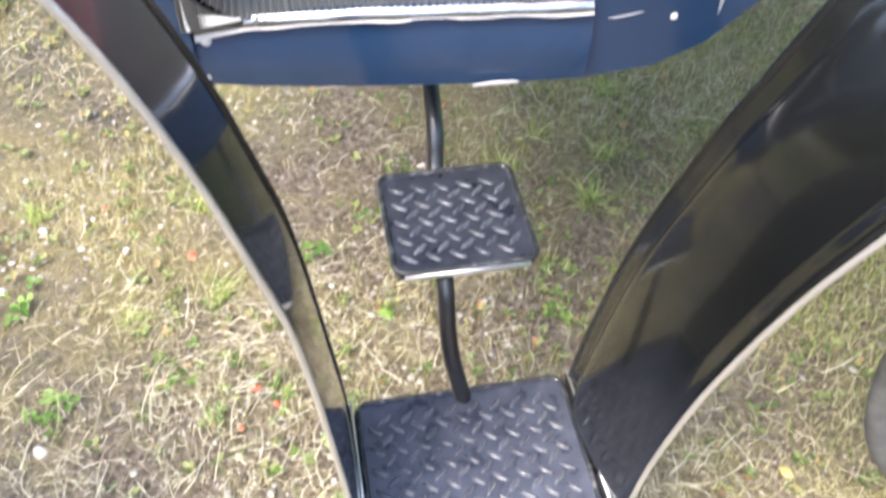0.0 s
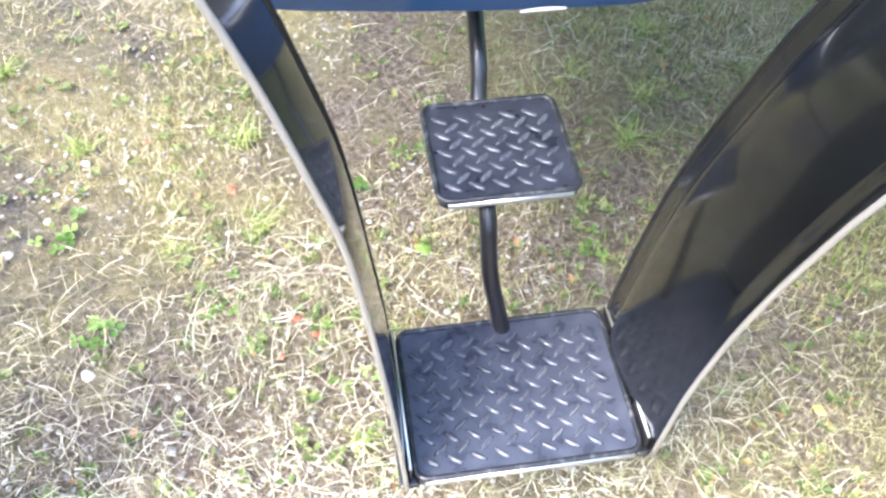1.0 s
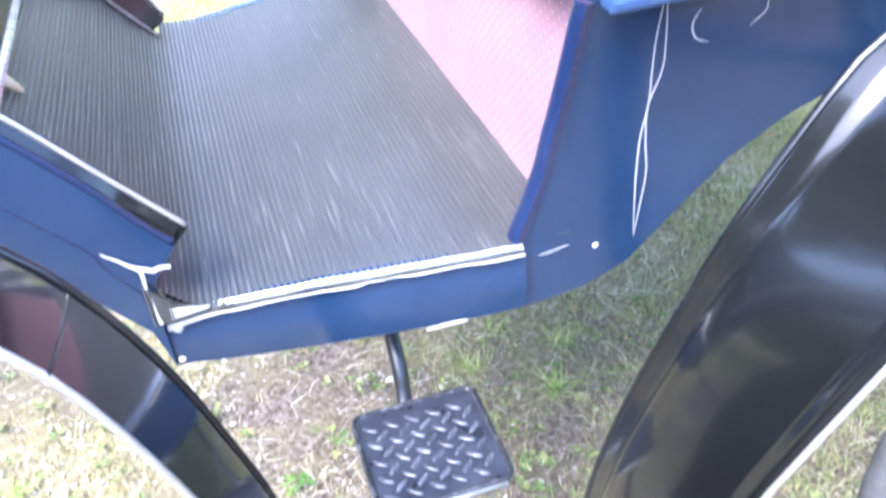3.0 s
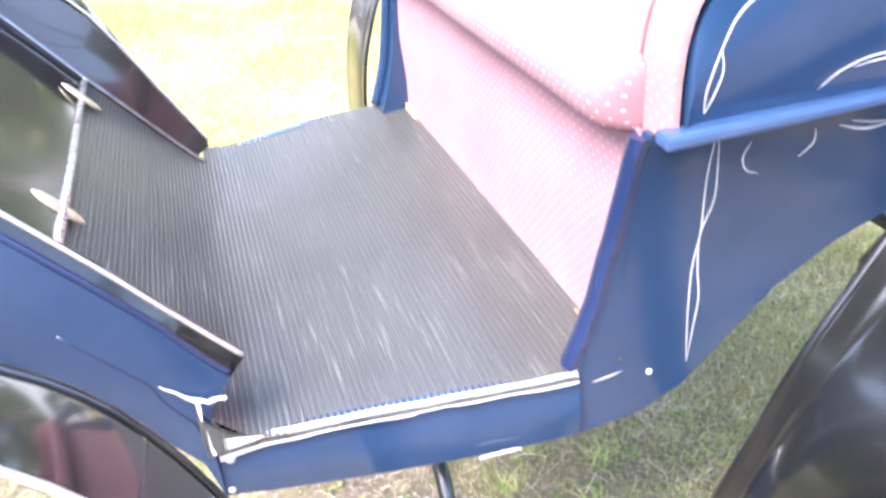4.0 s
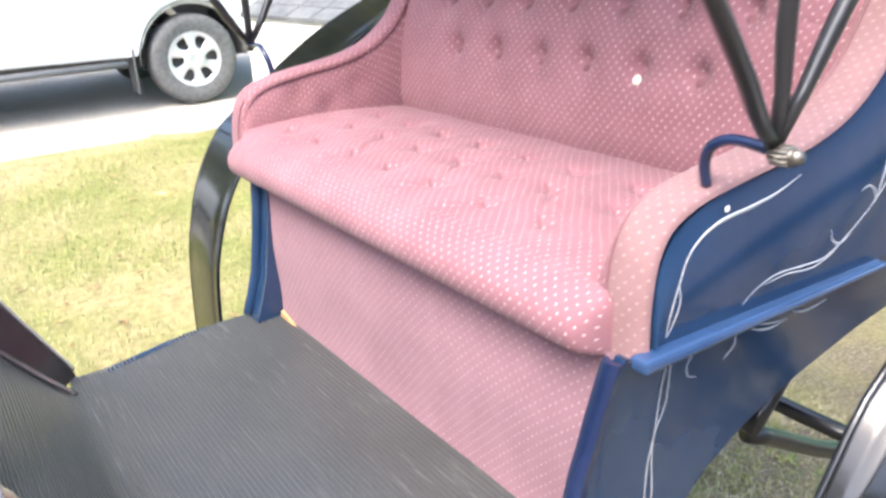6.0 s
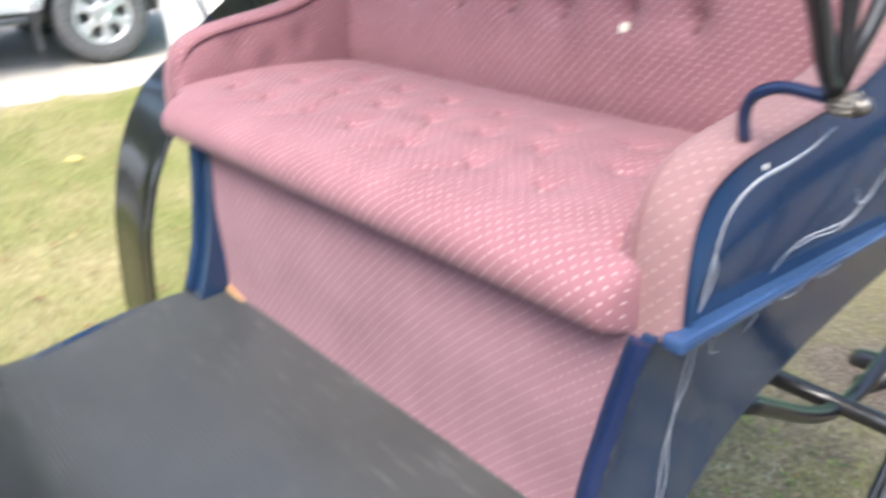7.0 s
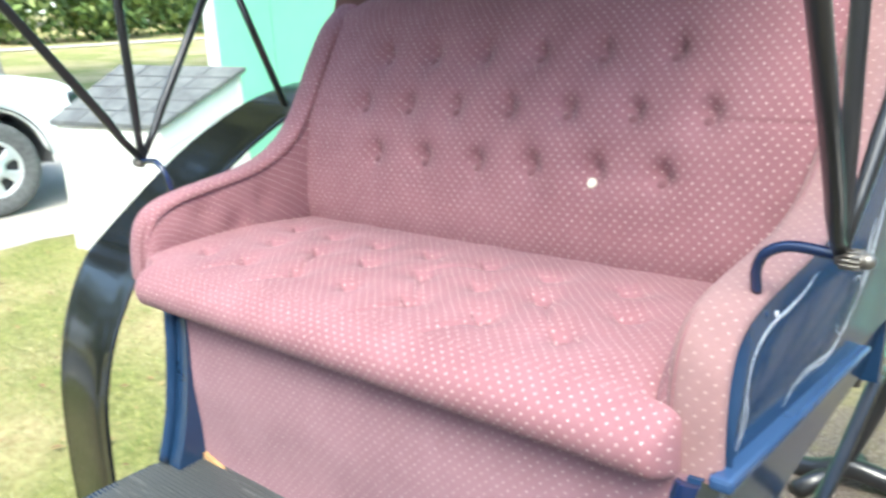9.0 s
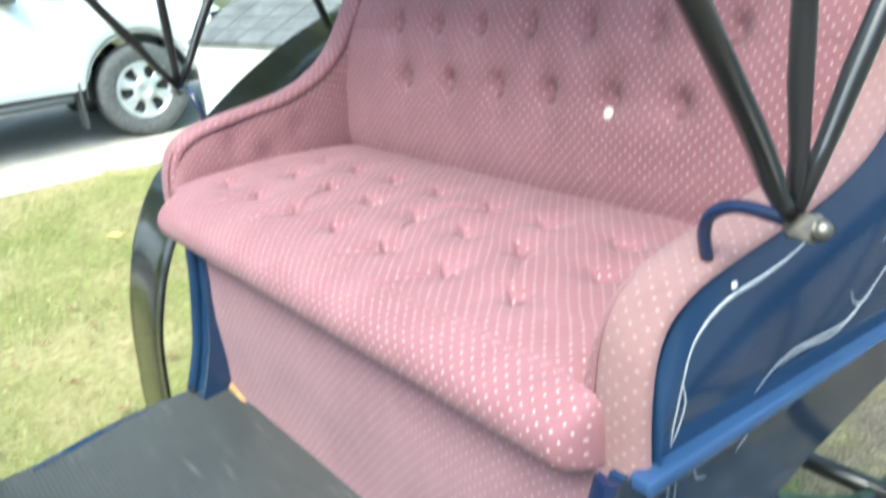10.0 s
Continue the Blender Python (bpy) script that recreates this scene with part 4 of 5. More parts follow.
# ---- fenders ----
def fender(name, line, side, label, face):
    """line: rows of x, z, inner y, outer y, from the step upwards."""
    if side and face is LEATHER:
        line = [(x, z, yi, yo * lerp([(0.28, 1.02), (0.8, 1.1), (1.1, 1.17)], z)) for x, z, yi, yo in line]
    p = spline(line, 64)
    n, k = len(p), 33
    rear = face is LEATHER

    def surface(u, v):
        i = int(round(u * (n - 1)))
        x, z, yi, yo = p[i]
        a, b = p[max(0, i - 1)], p[min(n - 1, i + 1)]
        t = np.array((b[0] - a[0], b[1] - a[1]))
        t /= np.linalg.norm(t)
        nrm = np.array((-t[1], t[0])) * (1 if line[-1][0] < line[0][0] else -1) * -1
        if rear:
            rim = 0.011 * (1 - 0.75 * v / 0.14) if v < 0.14 else 0.006 * math.sqrt(math.sin(math.pi * (1 - v) / 0.12)) if v > 0.88 else 0.0
            crown = (lerp([(0.92, 0.013), (1.14, -0.005)], z) * math.sin(math.pi * math.sqrt((v - 0.14) / 0.74)) if 0.14 < v < 0.88 else 0.0) + rim * lerp([(0.7, 0.2), (1.0, 1.0)], z) * (0.15 if side else 1.0)
            crown *= 0.35 if side else 1.0
        else:
            crown = 0.012 * v * (1 - v) - (0.004 if 0.03 < v < 0.1 else 0.0)
            z += v * lerp([(0.85, 0.0), (0.97, 0.008), (1.08, 0.03), (1.3, 0.034)], z)
        return (x + nrm[0] * crown, mirror(side, yi + (yo - yi) * v), z + nrm[1] * crown)

    me = sheet_mesh(name, surface, n - 1, k - 1, face, False)
    ob = child(name, me, carriage, label)
    mod = ob.modifiers.new("thickness", "SOLIDIFY")
    mod.thickness = 0.006
    mod.offset = 0
    for v, rad, mt in ((0.0, 0.0055, face), (0.99, 0.0036, face if side else BEAD), (0.13, 0.0013, BEAD), (0.94, 0.0016, face)):
        child("fender_bead", tube_mesh("fender_bead", [surface(i / (n - 1), v) for i in range(n)], rad, mt, 8), ob, "worn bright rolled edge" if mt is BEAD else "")
    kink = next((i for i in range(n) if p[i][1] > 1.17), n // 2) / (n - 1)
    for u in (kink, kink + 0.016, 0.42, 0.66, 0.86) if rear else (0.42, 0.66, 0.86):
        c = [surface(u, j / 16) for j in range(17)]
        child("fender_seam", tube_mesh("fender_seam", [tuple(np.array(q) + (0, 0, 0.002)) for q in c], 0.003, face, 6), ob)
    return ob


REAR = [(0.006, 0.285, -0.15, -0.38), (0.006, 0.36, -0.158, -0.385), (0.010, 0.48, -0.175, -0.39), (0.021, 0.66, -0.205, -0.41), (0.046, 0.83, -0.243, -0.437), (0.077, 0.93, -0.260, -0.454), (0.110, 1.01, -0.267, -0.466), (0.156, 1.09, -0.270, -0.473), (0.205, 1.160, -0.270, -0.474), (0.224, 1.177, -0.270, -0.474), (0.303, 1.236, -0.270, -0.474), (0.414, 1.316, -0.270, -0.474), (0.53, 1.392, -0.269, -0.473), (0.65, 1.455, -0.266, -0.47), (0.79, 1.51, -0.26, -0.465), (1.0, 1.54, -0.256, -0.46), (1.25, 1.48, -0.25, -0.455), (1.5, 1.34, -0.246, -0.446)]
FORE = [(-0.331, 0.285, -0.15, -0.38), (-0.337, 0.40, -0.162, -0.375), (-0.347, 0.53, -0.185, -0.362), (-0.371, 0.75, -0.196, -0.345), (-0.398, 0.863, -0.196, -0.34), (-0.425, 0.955, -0.196, -0.336), (-0.455, 1.03, -0.196, -0.336), (-0.487, 1.088, -0.196, -0.336), (-0.523, 1.134, -0.196, -0.336), (-0.566, 1.170, -0.196, -0.336), (-0.66, 1.225, -0.196, -0.336), (-0.84, 1.295, -0.196, -0.336), (-1.05, 1.325, -0.196, -0.336), (-1.3, 1.30, -0.196, -0.336), (-1.55, 1.20, -0.196, -0.336)]
for side in (0, 1):
    fender("rear_fender", REAR, side, "dull black leather rear fender with worn bright edge", LEATHER)
    fender("front_fender", [(x - 0.11 * side, z - 0.06 * side * min(1.0, z), yi, yo) for x, z, yi, yo in FORE], side, "glossy black front fender with worn bright edge", BLACK)
    for x in (0.0, -0.326):
        boxed("fender_foot", (x - 0.014, min(mirror(side, -0.375), mirror(side, -0.15)), 0.279), (x + 0.014, max(mirror(side, -0.375), mirror(side, -0.15)), 0.287), IRON, carriage)
for x in (-0.3245, -0.0005):
    flange = boxed("step_flange", (x - 0.0025, -0.366, 0.29), (x + 0.0025, -0.146, 0.318), IRON, carriage, "upright black flange beside the step", 0.001)
    child("flange_edge", tube_mesh("flange_edge", [(x, -0.366, 0.319), (x, -0.146, 0.319)], 0.0026, BEAD, 6), flange, "worn bright edge")
boxed("far_lower_step", (-0.43, mirror(1, -0.142), 0.282), (-0.012, mirror(1, -0.372), 0.296), TREAD, carriage, "black diamond-plate step", 0.004)


# ---- wheels ----
def wheel(center, r, spokes):
    cx, cy, cz = center
    circle = lambda rad, n=64: [(cx + rad * math.cos(2 * math.pi * i / n), cy, cz + rad * math.sin(2 * math.pi * i / n)) for i in range(n)]
    hub = rod("wheel", [(cx, cy - 0.11, cz), (cx, cy - 0.09, cz), (cx, cy - 0.03, cz), (cx, cy + 0.03, cz), (cx, cy + 0.09, cz), (cx, cy + 0.10, cz)], [0.03, 0.042, 0.062, 0.062, 0.045, 0.03], BLUE, carriage, "blue spoked wheel with black rubber tyre", 20)
    child("tyre", tube_mesh("tyre", circle(r - 0.016), 0.017, TYRE, 10, 1.0, True), hub, "black rubber tyre")
    child("rim", tube_mesh("rim", circle(r - 0.05), 0.021, BLUE, 10, 1.0, True), hub)
    child("rim_line", tube_mesh("rim_line", [(x, cy - 0.02, z) for x, y, z in circle(r - 0.05)], 0.0035, WHITE, 6, 1.0, True), hub, "white line round the rim")
    for k in range(spokes):
        a = 2 * math.pi * (k + 0.5) / spokes
        c, s = math.cos(a), math.sin(a)
        child("spoke", tube_mesh("spoke", [(cx + c * q, cy, cz + s * q) for q in (0.05, 0.15, r * 0.6, r - 0.05)], [0.017, 0.015, 0.013, 0.013], BLUE, 8, 0.8), hub)


for y in (-0.36, 2 * MID + 0.36):
    wheel((0.93, y + (0.02 if y < 0 else -0.02), 0.63), 0.63, 14)
    wheel((-1.36, y + (0.08 if y < 0 else -0.08), 0.46), 0.46, 12)
rod("axle", [(0.93, -0.34, 0.63), (0.93, 2 * MID + 0.34, 0.63)], 0.02, IRON, carriage)
rod("axle", [(-1.36, -0.28, 0.46), (-1.36, 2 * MID + 0.28, 0.46)], 0.02, IRON, carriage)
rod("perch", spline([(-1.36, MID, 0.46), (-0.9, MID, 0.62), (0.3, MID, 0.66), (0.93, MID, 0.63)], 20), 0.022, IRON, carriage)
for y in (0.12, 2 * MID - 0.12):
    rod("spring", spline([(0.55, y, 0.80), (0.96, y, 0.62), (1.4, y, 0.80)], 18), 0.018, IRON, carriage, "black leaf spring")
    rod("spring", spline([(0.55, y, 0.80), (0.75, y, 0.98), (0.96, y, 1.0), (1.4, y, 0.80)], 18), 0.018, IRON, carriage, "black leaf spring")


# ---- car on the drive ----
def car():
    ax, ay = 1.65, 6.60
    base = ground_z(ax, ay) + 0.02
    ob = thing("pickup", "white pickup parked on the gravel drive", "car")
    ob.matrix_basis = Matrix.Translation((ax, ay, base)) @ Matrix.Scale(0.92, 4) @ Matrix.Translation((-ax, -ay, -base))
    r = 0.40

    def wheel_at(x, y, out):
        cz = base + r
        circle = lambda rad, yy, n=48: [(x + rad * math.cos(2 * math.pi * i / n), yy, cz + rad * math.sin(2 * math.pi * i / n)) for i in range(n)]
        verts, faces = [], []
        prof = [(0.245, -0.10), (0.30, -0.115), (0.36, -0.118), (0.392, -0.10), (0.40, -0.06), (0.40, 0.06), (0.392, 0.10), (0.30, 0.115), (0.245, 0.10)]
        n = 48
        for i in range(n):
            a = 2 * math.pi * i / n
            for rad, off in prof:
                verts.append((x + rad * math.cos(a), y + off * -out, cz + rad * math.sin(a)))
        w = len(prof)
        faces = [(i * w + j, ((i + 1) % n) * w + j, ((i + 1) % n) * w + j + 1, i * w + j + 1) for i in range(n) for j in range(w - 1)]
        me = mesh_of("wheel", verts, faces, TYRE)
        tyre = child("wheel", me, ob, "dark tyre on a six-window alloy rim")
        # rim disc with openings between broad spokes
        face_y = y + 0.085 * out
        child("rim", tube_mesh("rim", circle(0.242, face_y), 0.016, ALLOY, 8, 1.0, True), tyre)
        radii = [0.03, 0.08, 0.105, 0.125, 0.195, 0.21, 0.24]
        bulge = [0.03, 0.026, 0.012, 0.008, 0.004, 0.006, 0.012]
        na = 72
        dv = [(x + q * math.cos(2 * math.pi * i / na), face_y + d * out, cz + q * math.sin(2 * math.pi * i / na)) for i in range(na) for q, d in zip(radii, bulge)]
        nr = len(radii)
        df = [(i * nr + k, i * nr + k + 1, ((i + 1) % na) * nr + k + 1, ((i + 1) % na) * nr + k) for i in range(na) for k in range(nr - 1) if not (k in (2, 3, 4) and (i + 2) % 12 < (6 if k == 3 else 5))]
        disc = child("rim_disc", mesh_of("rim_disc", dv, df, ALLOY), tyre, "silver rim with six windows between broad spokes")
        mod = disc.modifiers.new("thickness", "SOLIDIFY")
        mod.thickness = 0.012
        bm = bmesh.new()
        bmesh.ops.create_cone(bm, segments=24, radius1=0.09, radius2=0.075, depth=0.05, cap_ends=True)
        bmesh.ops.transform(bm, matrix=pose(x, face_y, cz, 90, 0, 0), verts=bm.verts)
        part("hub_cap", bm, ALLOY, tyre)
        bm = bmesh.new()
        bmesh.ops.create_cone(bm, segments=24, radius1=0.235, radius2=0.235, depth=0.03, cap_ends=True)
        bmesh.ops.transform(bm, matrix=pose(x, y, cz, 90, 0, 0), verts=bm.verts)
        part("brake", bm, TYRE, tyre)

    for x in (ax, ax - 3.1):
        wheel_at(x, ay, -1)
        wheel_at(x, ay + 1.45, 1)
    # body: outline of the side with the wheel arches cut, joined across the width
    z0 = base
    top_line = [(-4.3, 1.24), (-0.75, 1.24), (-0.55, 1.215), (0.3, 1.15), (0.62, 1.09), (0.80, 1.0), (0.88, 0.86), (0.90, 0.74)]

    def bottom(x):
        z = lerp([(-4.3, 0.55), (0.55, 0.46), (0.9, 0.50)], x)
        for cx in (0.0, -3.1):
            if abs(x - cx) < 0.47:
                z = max(z, 0.42 + math.sqrt(0.47**2 - (x - cx) ** 2))
        return z

    def flank(u, v):
        x = -4.3 + 5.2 * u
        zb, zt = bottom(x), lerp(top_line, x)
        bulge = 0.05 * math.sin(math.pi * min(1, v * 1.05)) ** 0.8
        return (ax + x, ay - 0.10 - bulge, z0 + zb + (zt - zb) * v)

    child("near_flank", slab_mesh("near_flank", flank, 104, 10, (0, 0.06, 0), CAR_WHITE), ob, "white painted flank")
    child("far_flank", slab_mesh("far_flank", lambda u, v: (flank(u, v)[0], 2 * (ay + 0.725) - flank(u, v)[1], flank(u, v)[2]), 52, 6, (0, -0.06, 0), CAR_WHITE), ob)
    child("bonnet", slab_mesh("bonnet", lambda u, v: (ax - 0.75 + 1.63 * u, ay - 0.09 + 1.63 * v, z0 + lerp(top_line, -0.75 + 1.63 * u) + 0.03 * math.sin(math.pi * v)), 24, 8, (0, 0, -0.03), CAR_WHITE), ob, "white bonnet")
    child("nose", slab_mesh("nose", lambda u, v: (ax + 0.875 + 0.03 * math.sin(math.pi * u), ay - 0.09 + 1.63 * u, z0 + 0.5 + 0.42 * v), 12, 4, (-0.04, 0, 0), PLASTIC), ob)
    boxed("bumper", (ax + 0.72, ay - 0.13, z0 + 0.46), (ax + 0.98, ay + 1.58, z0 + 0.72), PLASTIC, ob, "grey plastic bumper", 0.05)
    boxed("headlight", (ax + 0.70, ay - 0.145, z0 + 0.82), (ax + 0.89, ay + 0.2, z0 + 0.98), GLASS, ob, "", 0.03)
    cab = [(-2.9, 1.24), (-2.75, 1.72), (-2.4, 1.80), (-1.6, 1.80), (-1.35, 1.76), (-0.72, 1.25)]

    def cab_side(u, v):
        x = -2.9 + 2.2 * u
        zt = lerp(cab, x)
        return (ax + x, ay - 0.07 + 0.16 * (zt - 1.24) * v * 1.2, z0 + 1.22 + (zt - 1.22) * v)

    child("cab", slab_mesh("cab", cab_side, 30, 5, (0, 0.04, 0), CAR_WHITE), ob)
    child("cab", slab_mesh("cab", lambda u, v: (cab_side(u, v)[0], 2 * (ay + 0.725) - cab_side(u, v)[1], cab_side(u, v)[2]), 30, 5, (0, -0.04, 0), CAR_WHITE), ob)
    child("cab_roof", slab_mesh("cab_roof", lambda u, v: (ax - 2.9 + 2.2 * u, ay + 0.04 + 1.37 * v, z0 + lerp(cab, -2.9 + 2.2 * u)), 30, 4, (0, 0, 0.02), CAR_WHITE), ob)
    child("side_window", slab_mesh("side_window", lambda u, v: (ax - 1.95 + (1.0 - 0.42 * v) * u, ay - 0.085 + 0.08 * v, z0 + 1.29 + 0.4 * v), 4, 3, (0, 0.01, 0), GLASS), ob, "dark side window")
    boxed("wing_mirror", (ax - 1.02, ay - 0.32, z0 + 1.24), (ax - 0.88, ay - 0.1, z0 + 1.40), PLASTIC, ob, "dark wing mirror", 0.03)
    rod("running_board", [(ax - 2.55, ay - 0.15, z0 + 0.43), (ax - 0.62, ay - 0.15, z0 + 0.43)], 0.05, PLASTIC, ob, "grey running board", 10, 0.6)
    boxed("mud_flap", (ax - 0.55, ay - 0.13, z0 + 0.16), (ax - 0.535, ay + 0.1, z0 + 0.55), PLASTIC, ob, "", 0.004)
    boxed("chassis", (ax - 4.2, ay + 0.25, z0 + 0.35), (ax + 0.6, ay + 1.2, z0 + 0.6), TYRE, ob, "", 0.02)
    for x in (ax, ax - 3.1):
        child("wheel_arch", slab_mesh("wheel_arch", lambda u, v: (x + 0.49 * math.cos(math.pi * (1.02 - 1.04 * u)), ay - 0.135 + 0.35 * v, z0 + 0.42 + 0.49 * math.sin(math.pi * (1.02 - 1.04 * u))), 20, 2, (0, 0, 0.015), PLASTIC), ob)


car()


def drive_edge(x):
    return 5.80 + 0.10 * noise.noise((x * 0.9, 3.0, 0)) + 0.06 * noise.noise((x * 4.0, 7.0, 0)) + 0.03 * noise.noise((x * 13.0, 1.0, 0))


dv = []
for i in range(401):
    x = -14 + 28 * i / 400
    for j in range(11):
        y = drive_edge(x) + 4.3 * j / 10
        dv.append((x, y, ground_z(x, y) + (0.003 if j == 0 else 0.016)))
df = [(i * 11 + j, (i + 1) * 11 + j, (i + 1) * 11 + j + 1, i * 11 + j + 1) for i in range(400) for j in range(10)]
drive = tagged(new("drive", mesh_of("drive", dv, df, DRIVE)), "pale gravel drive", "road", kind="structure")


# ---- house wall and hut ----
def house():
    x, ya, yb, yc = 3.42, -0.6, 3.6, 6.0
    ob = thing("house", "green house with lap siding and a white corner board", "house")
    boxed("wall", (x + 0.05, ya, -0.2), (x + 4.0, yc - 0.02, 3.1), SHEET, ob, "", 0.0)
    lap = 0.186
    for k in range(17):
        z = 0.03 + lap * k
        me = mesh_of("lap_board", [(x + 0.035, ya, z + lap + 0.012), (x + 0.035, yb, z + lap + 0.012), (x + 0.004, yb, z + 0.012), (x + 0.004, ya, z + 0.012), (x + 0.004, ya, z), (x + 0.004, yb, z), (x + 0.05, yb, z), (x + 0.05, ya, z)], [(0, 1, 2, 3), (3, 2, 5, 4), (4, 5, 6, 7)], SIDING, False)
        child("lap_board", me, ob)
    y = yb
    while y < yc - 0.2:
        boxed("wall_panel", (x + 0.01, y + 0.004, 0.1), (x + 0.05, min(yc - 0.02, y + 0.796), 3.1), SHEET, ob, "turquoise wall sheet", 0.004)
        y += 0.8
    boxed("corner_board", (x - 0.012, yc - 0.02, 0.0), (x + 0.09, yc + 0.13, 3.1), HOUSE_WHITE, ob, "white corner board", 0.004)
    boxed("roof", (x - 0.4, ya - 0.3, 3.1), (x + 4.4, yc + 0.4, 3.2), ROOFING, ob, "", 0.01)
    rod("downpipe", [(x - 0.05, 0.31, 3.05), (x - 0.05, 0.31, 0.95)], 0.022, IRON, ob, "thin dark downpipe")
    rod("wall_pipe", spline([(x - 0.06, 0.95, 0.97), (x - 0.06, 0.5, 0.94), (x - 0.06, 0.2, 0.90), (x - 0.06, 0.1, 0.82)], 14), 0.04, IRON, ob, "thick dark pipe along the wall")


house()


def hut():
    ob = thing("hut", "low white hut with a grey sheet roof", "shed")
    # plan of the roof: high edge towards the house, low edge towards the field
    low_a, low_b, high_b, high_a = Vector((1.72, 5.42, 1.19)), Vector((2.02, 4.60, 1.15)), Vector((2.76, 4.72, 1.44)), Vector((2.26, 5.45, 1.50))
    mid = (low_a + low_b + high_a + high_b) / 4

    def roof(u, v):
        p = (low_a * (1 - v) + low_b * v) * (1 - u) + (high_a * (1 - v) + high_b * v) * u
        return tuple(p + (p - mid) * 0.06)

    child("hut_roof", slab_mesh("hut_roof", roof, 8, 8, (0, 0, 0.03), ROOFING), ob, "weathered grey roof sheets")
    for u in (0.2, 0.4, 0.6, 0.8):
        rod("roof_seam", [tuple(Vector(roof(u, k / 6)) + Vector((0, 0, 0.032))) for k in range(7)], 0.006, PLASTIC, ob)
    for v in (0.25, 0.5, 0.75):
        rod("roof_seam", [tuple(Vector(roof(k / 6, v)) + Vector((0, 0, 0.032))) for k in range(7)], 0.005, PLASTIC, ob)
    corners = [low_a, low_b, high_b, high_a]
    for a, b in zip(corners, corners[1:] + corners[:1]):
        out = Vector((b.y - a.y, a.x - b.x, 0)).normalized() * -0.03
        for k in range(6):
            quad = lambda u, v: tuple(Vector(((a.x + (b.x - a.x) * u), (a.y + (b.y - a.y) * u), 0)) + Vector((0, 0, 0.2 + ((a.z + (b.z - a.z) * u) - 0.2) * (k + v * 0.97) / 6)))
            child("wall_board", slab_mesh("wall_board", quad, 1, 1, tuple(out), HOUSE_WHITE), ob)
    d = (low_b - low_a).normalized()
    side_dir = Vector((high_b.x - low_b.x, high_b.y - low_b.y, 0)).normalized()
    nrm = Vector((side_dir.y, -side_dir.x, 0))
    c = Vector((low_b.x, low_b.y, 0)) + side_dir * 0.16 + nrm * 0.008
    child("vent", slab_mesh("vent", lambda u, v: tuple(c + side_dir * 0.2 * u + Vector((0, 0, 0.64 + 0.16 * v))), 1, 1, tuple(nrm * 0.012), GLASS), ob, "dark vent opening")


hut()

stand = thing("garden_machine", "dark metal garden machine frame on the grass", "machine")
rod("handle", spline([(2.2, 0.42, 0.40), (2.2, 0.36, 0.60), (2.2, 0.31, 0.67), (2.2, 0.22, 0.67), (2.19, 0.235, 0.60), (2.18, 0.34, 0.30), (2.17, 0.43, 0.08)], 30), 0.032, IRON, stand, "bent pipe handle")
rod("skid", spline([(2.17, 0.62, 0.03), (2.17, 0.50, 0.05), (2.17, 0.40, 0.09), (2.2, 0.17, 0.04)], 14), 0.04, IRON, stand)
rod("skid", [(2.0, 0.52, 0.035), (2.3, 0.40, 0.06)], 0.035, IRON, stand)

# ---- distance ----
def leaf_cloud(name, boxes, count, size, material, seed):
    rng = np.random.default_rng(seed)
    verts, faces = [], []
    per = [max(1, int(count * b[6])) for b in boxes]
    for b, n in zip(boxes, per):
        c, h = np.array(b[:3]), np.array(b[3:6])
        q = rng.normal(size=(n, 3))
        q /= np.linalg.norm(q, axis=1)[:, None]
        q *= rng.random((n, 1)) ** 0.35
        pos = c + q * h
        a = rng.normal(size=(n, 3)); a /= np.linalg.norm(a, axis=1)[:, None]
        d = np.cross(a, rng.normal(size=(n, 3))); d /= np.linalg.norm(d, axis=1)[:, None]
        s = size * (0.5 + rng.random((n, 1)))
        for k in range(n):
            i = len(verts)
            verts += [pos[k] - a[k] * s[k], pos[k] + d[k] * s[k] * 0.5, pos[k] + a[k] * s[k], pos[k] - d[k] * s[k] * 0.5]
            faces.append((i, i + 1, i + 2, i + 3))
    return mesh_of(name, verts, faces, material, False)


rng = random.Random(4)
clumps = []
for k in range(46):
    x = -16 + k * 1.15 + rng.uniform(-0.4, 0.4)
    y = 23.5 + rng.uniform(-0.6, 0.6)
    h = rng.uniform(1.0, 1.9)
    clumps.append((x, y, ground_z(x, y) + h * 0.85, 1.1, 1.0, h, 0.02))
tagged(new("hedge", leaf_cloud("hedge", clumps, 40000, 0.13, LEAF, 8)), "dense green hedge beyond the field", "hedge", kind="stuff")

tagged(new("far_path", mesh_of("far_path", [(-30 + 3 * i, 21.2 + 0.6 * j, ground_z(0, 21.2 + 0.6 * j) + 0.03) for i in range(24) for j in range(2)], [(2 * i, 2 * i + 2, 2 * i + 3, 2 * i + 1) for i in range(23)], DRIVE)), "pale path along the hedge", "path", kind="structure")

woods = []
for k in range(120):
    # south, west and north edges of the clearing, beyond the yard
    f = k / 120
    if f < 0.35:
        x, y = -22 + 50 * f / 0.35, -15
    elif f < 0.62:
        x, y = -21, -14 + 42 * (f - 0.35) / 0.27
    else:
        x, y = -20 + 52 * (f - 0.62) / 0.38, 30
    h = rng.uniform(3.0, 4.6)
    woods.append((x + rng.uniform(-1.2, 1.2), y + rng.uniform(-1.2, 1.2), (ground_z(0, y) if y > 20 else 0) + h * 0.9, 1.6, 1.4, h, 1 / 120))
tagged(new("woods", leaf_cloud("woods", woods, 52000, 0.34, CROWN, 21)), "dark green woods round the clearing", "woods", kind="stuff")


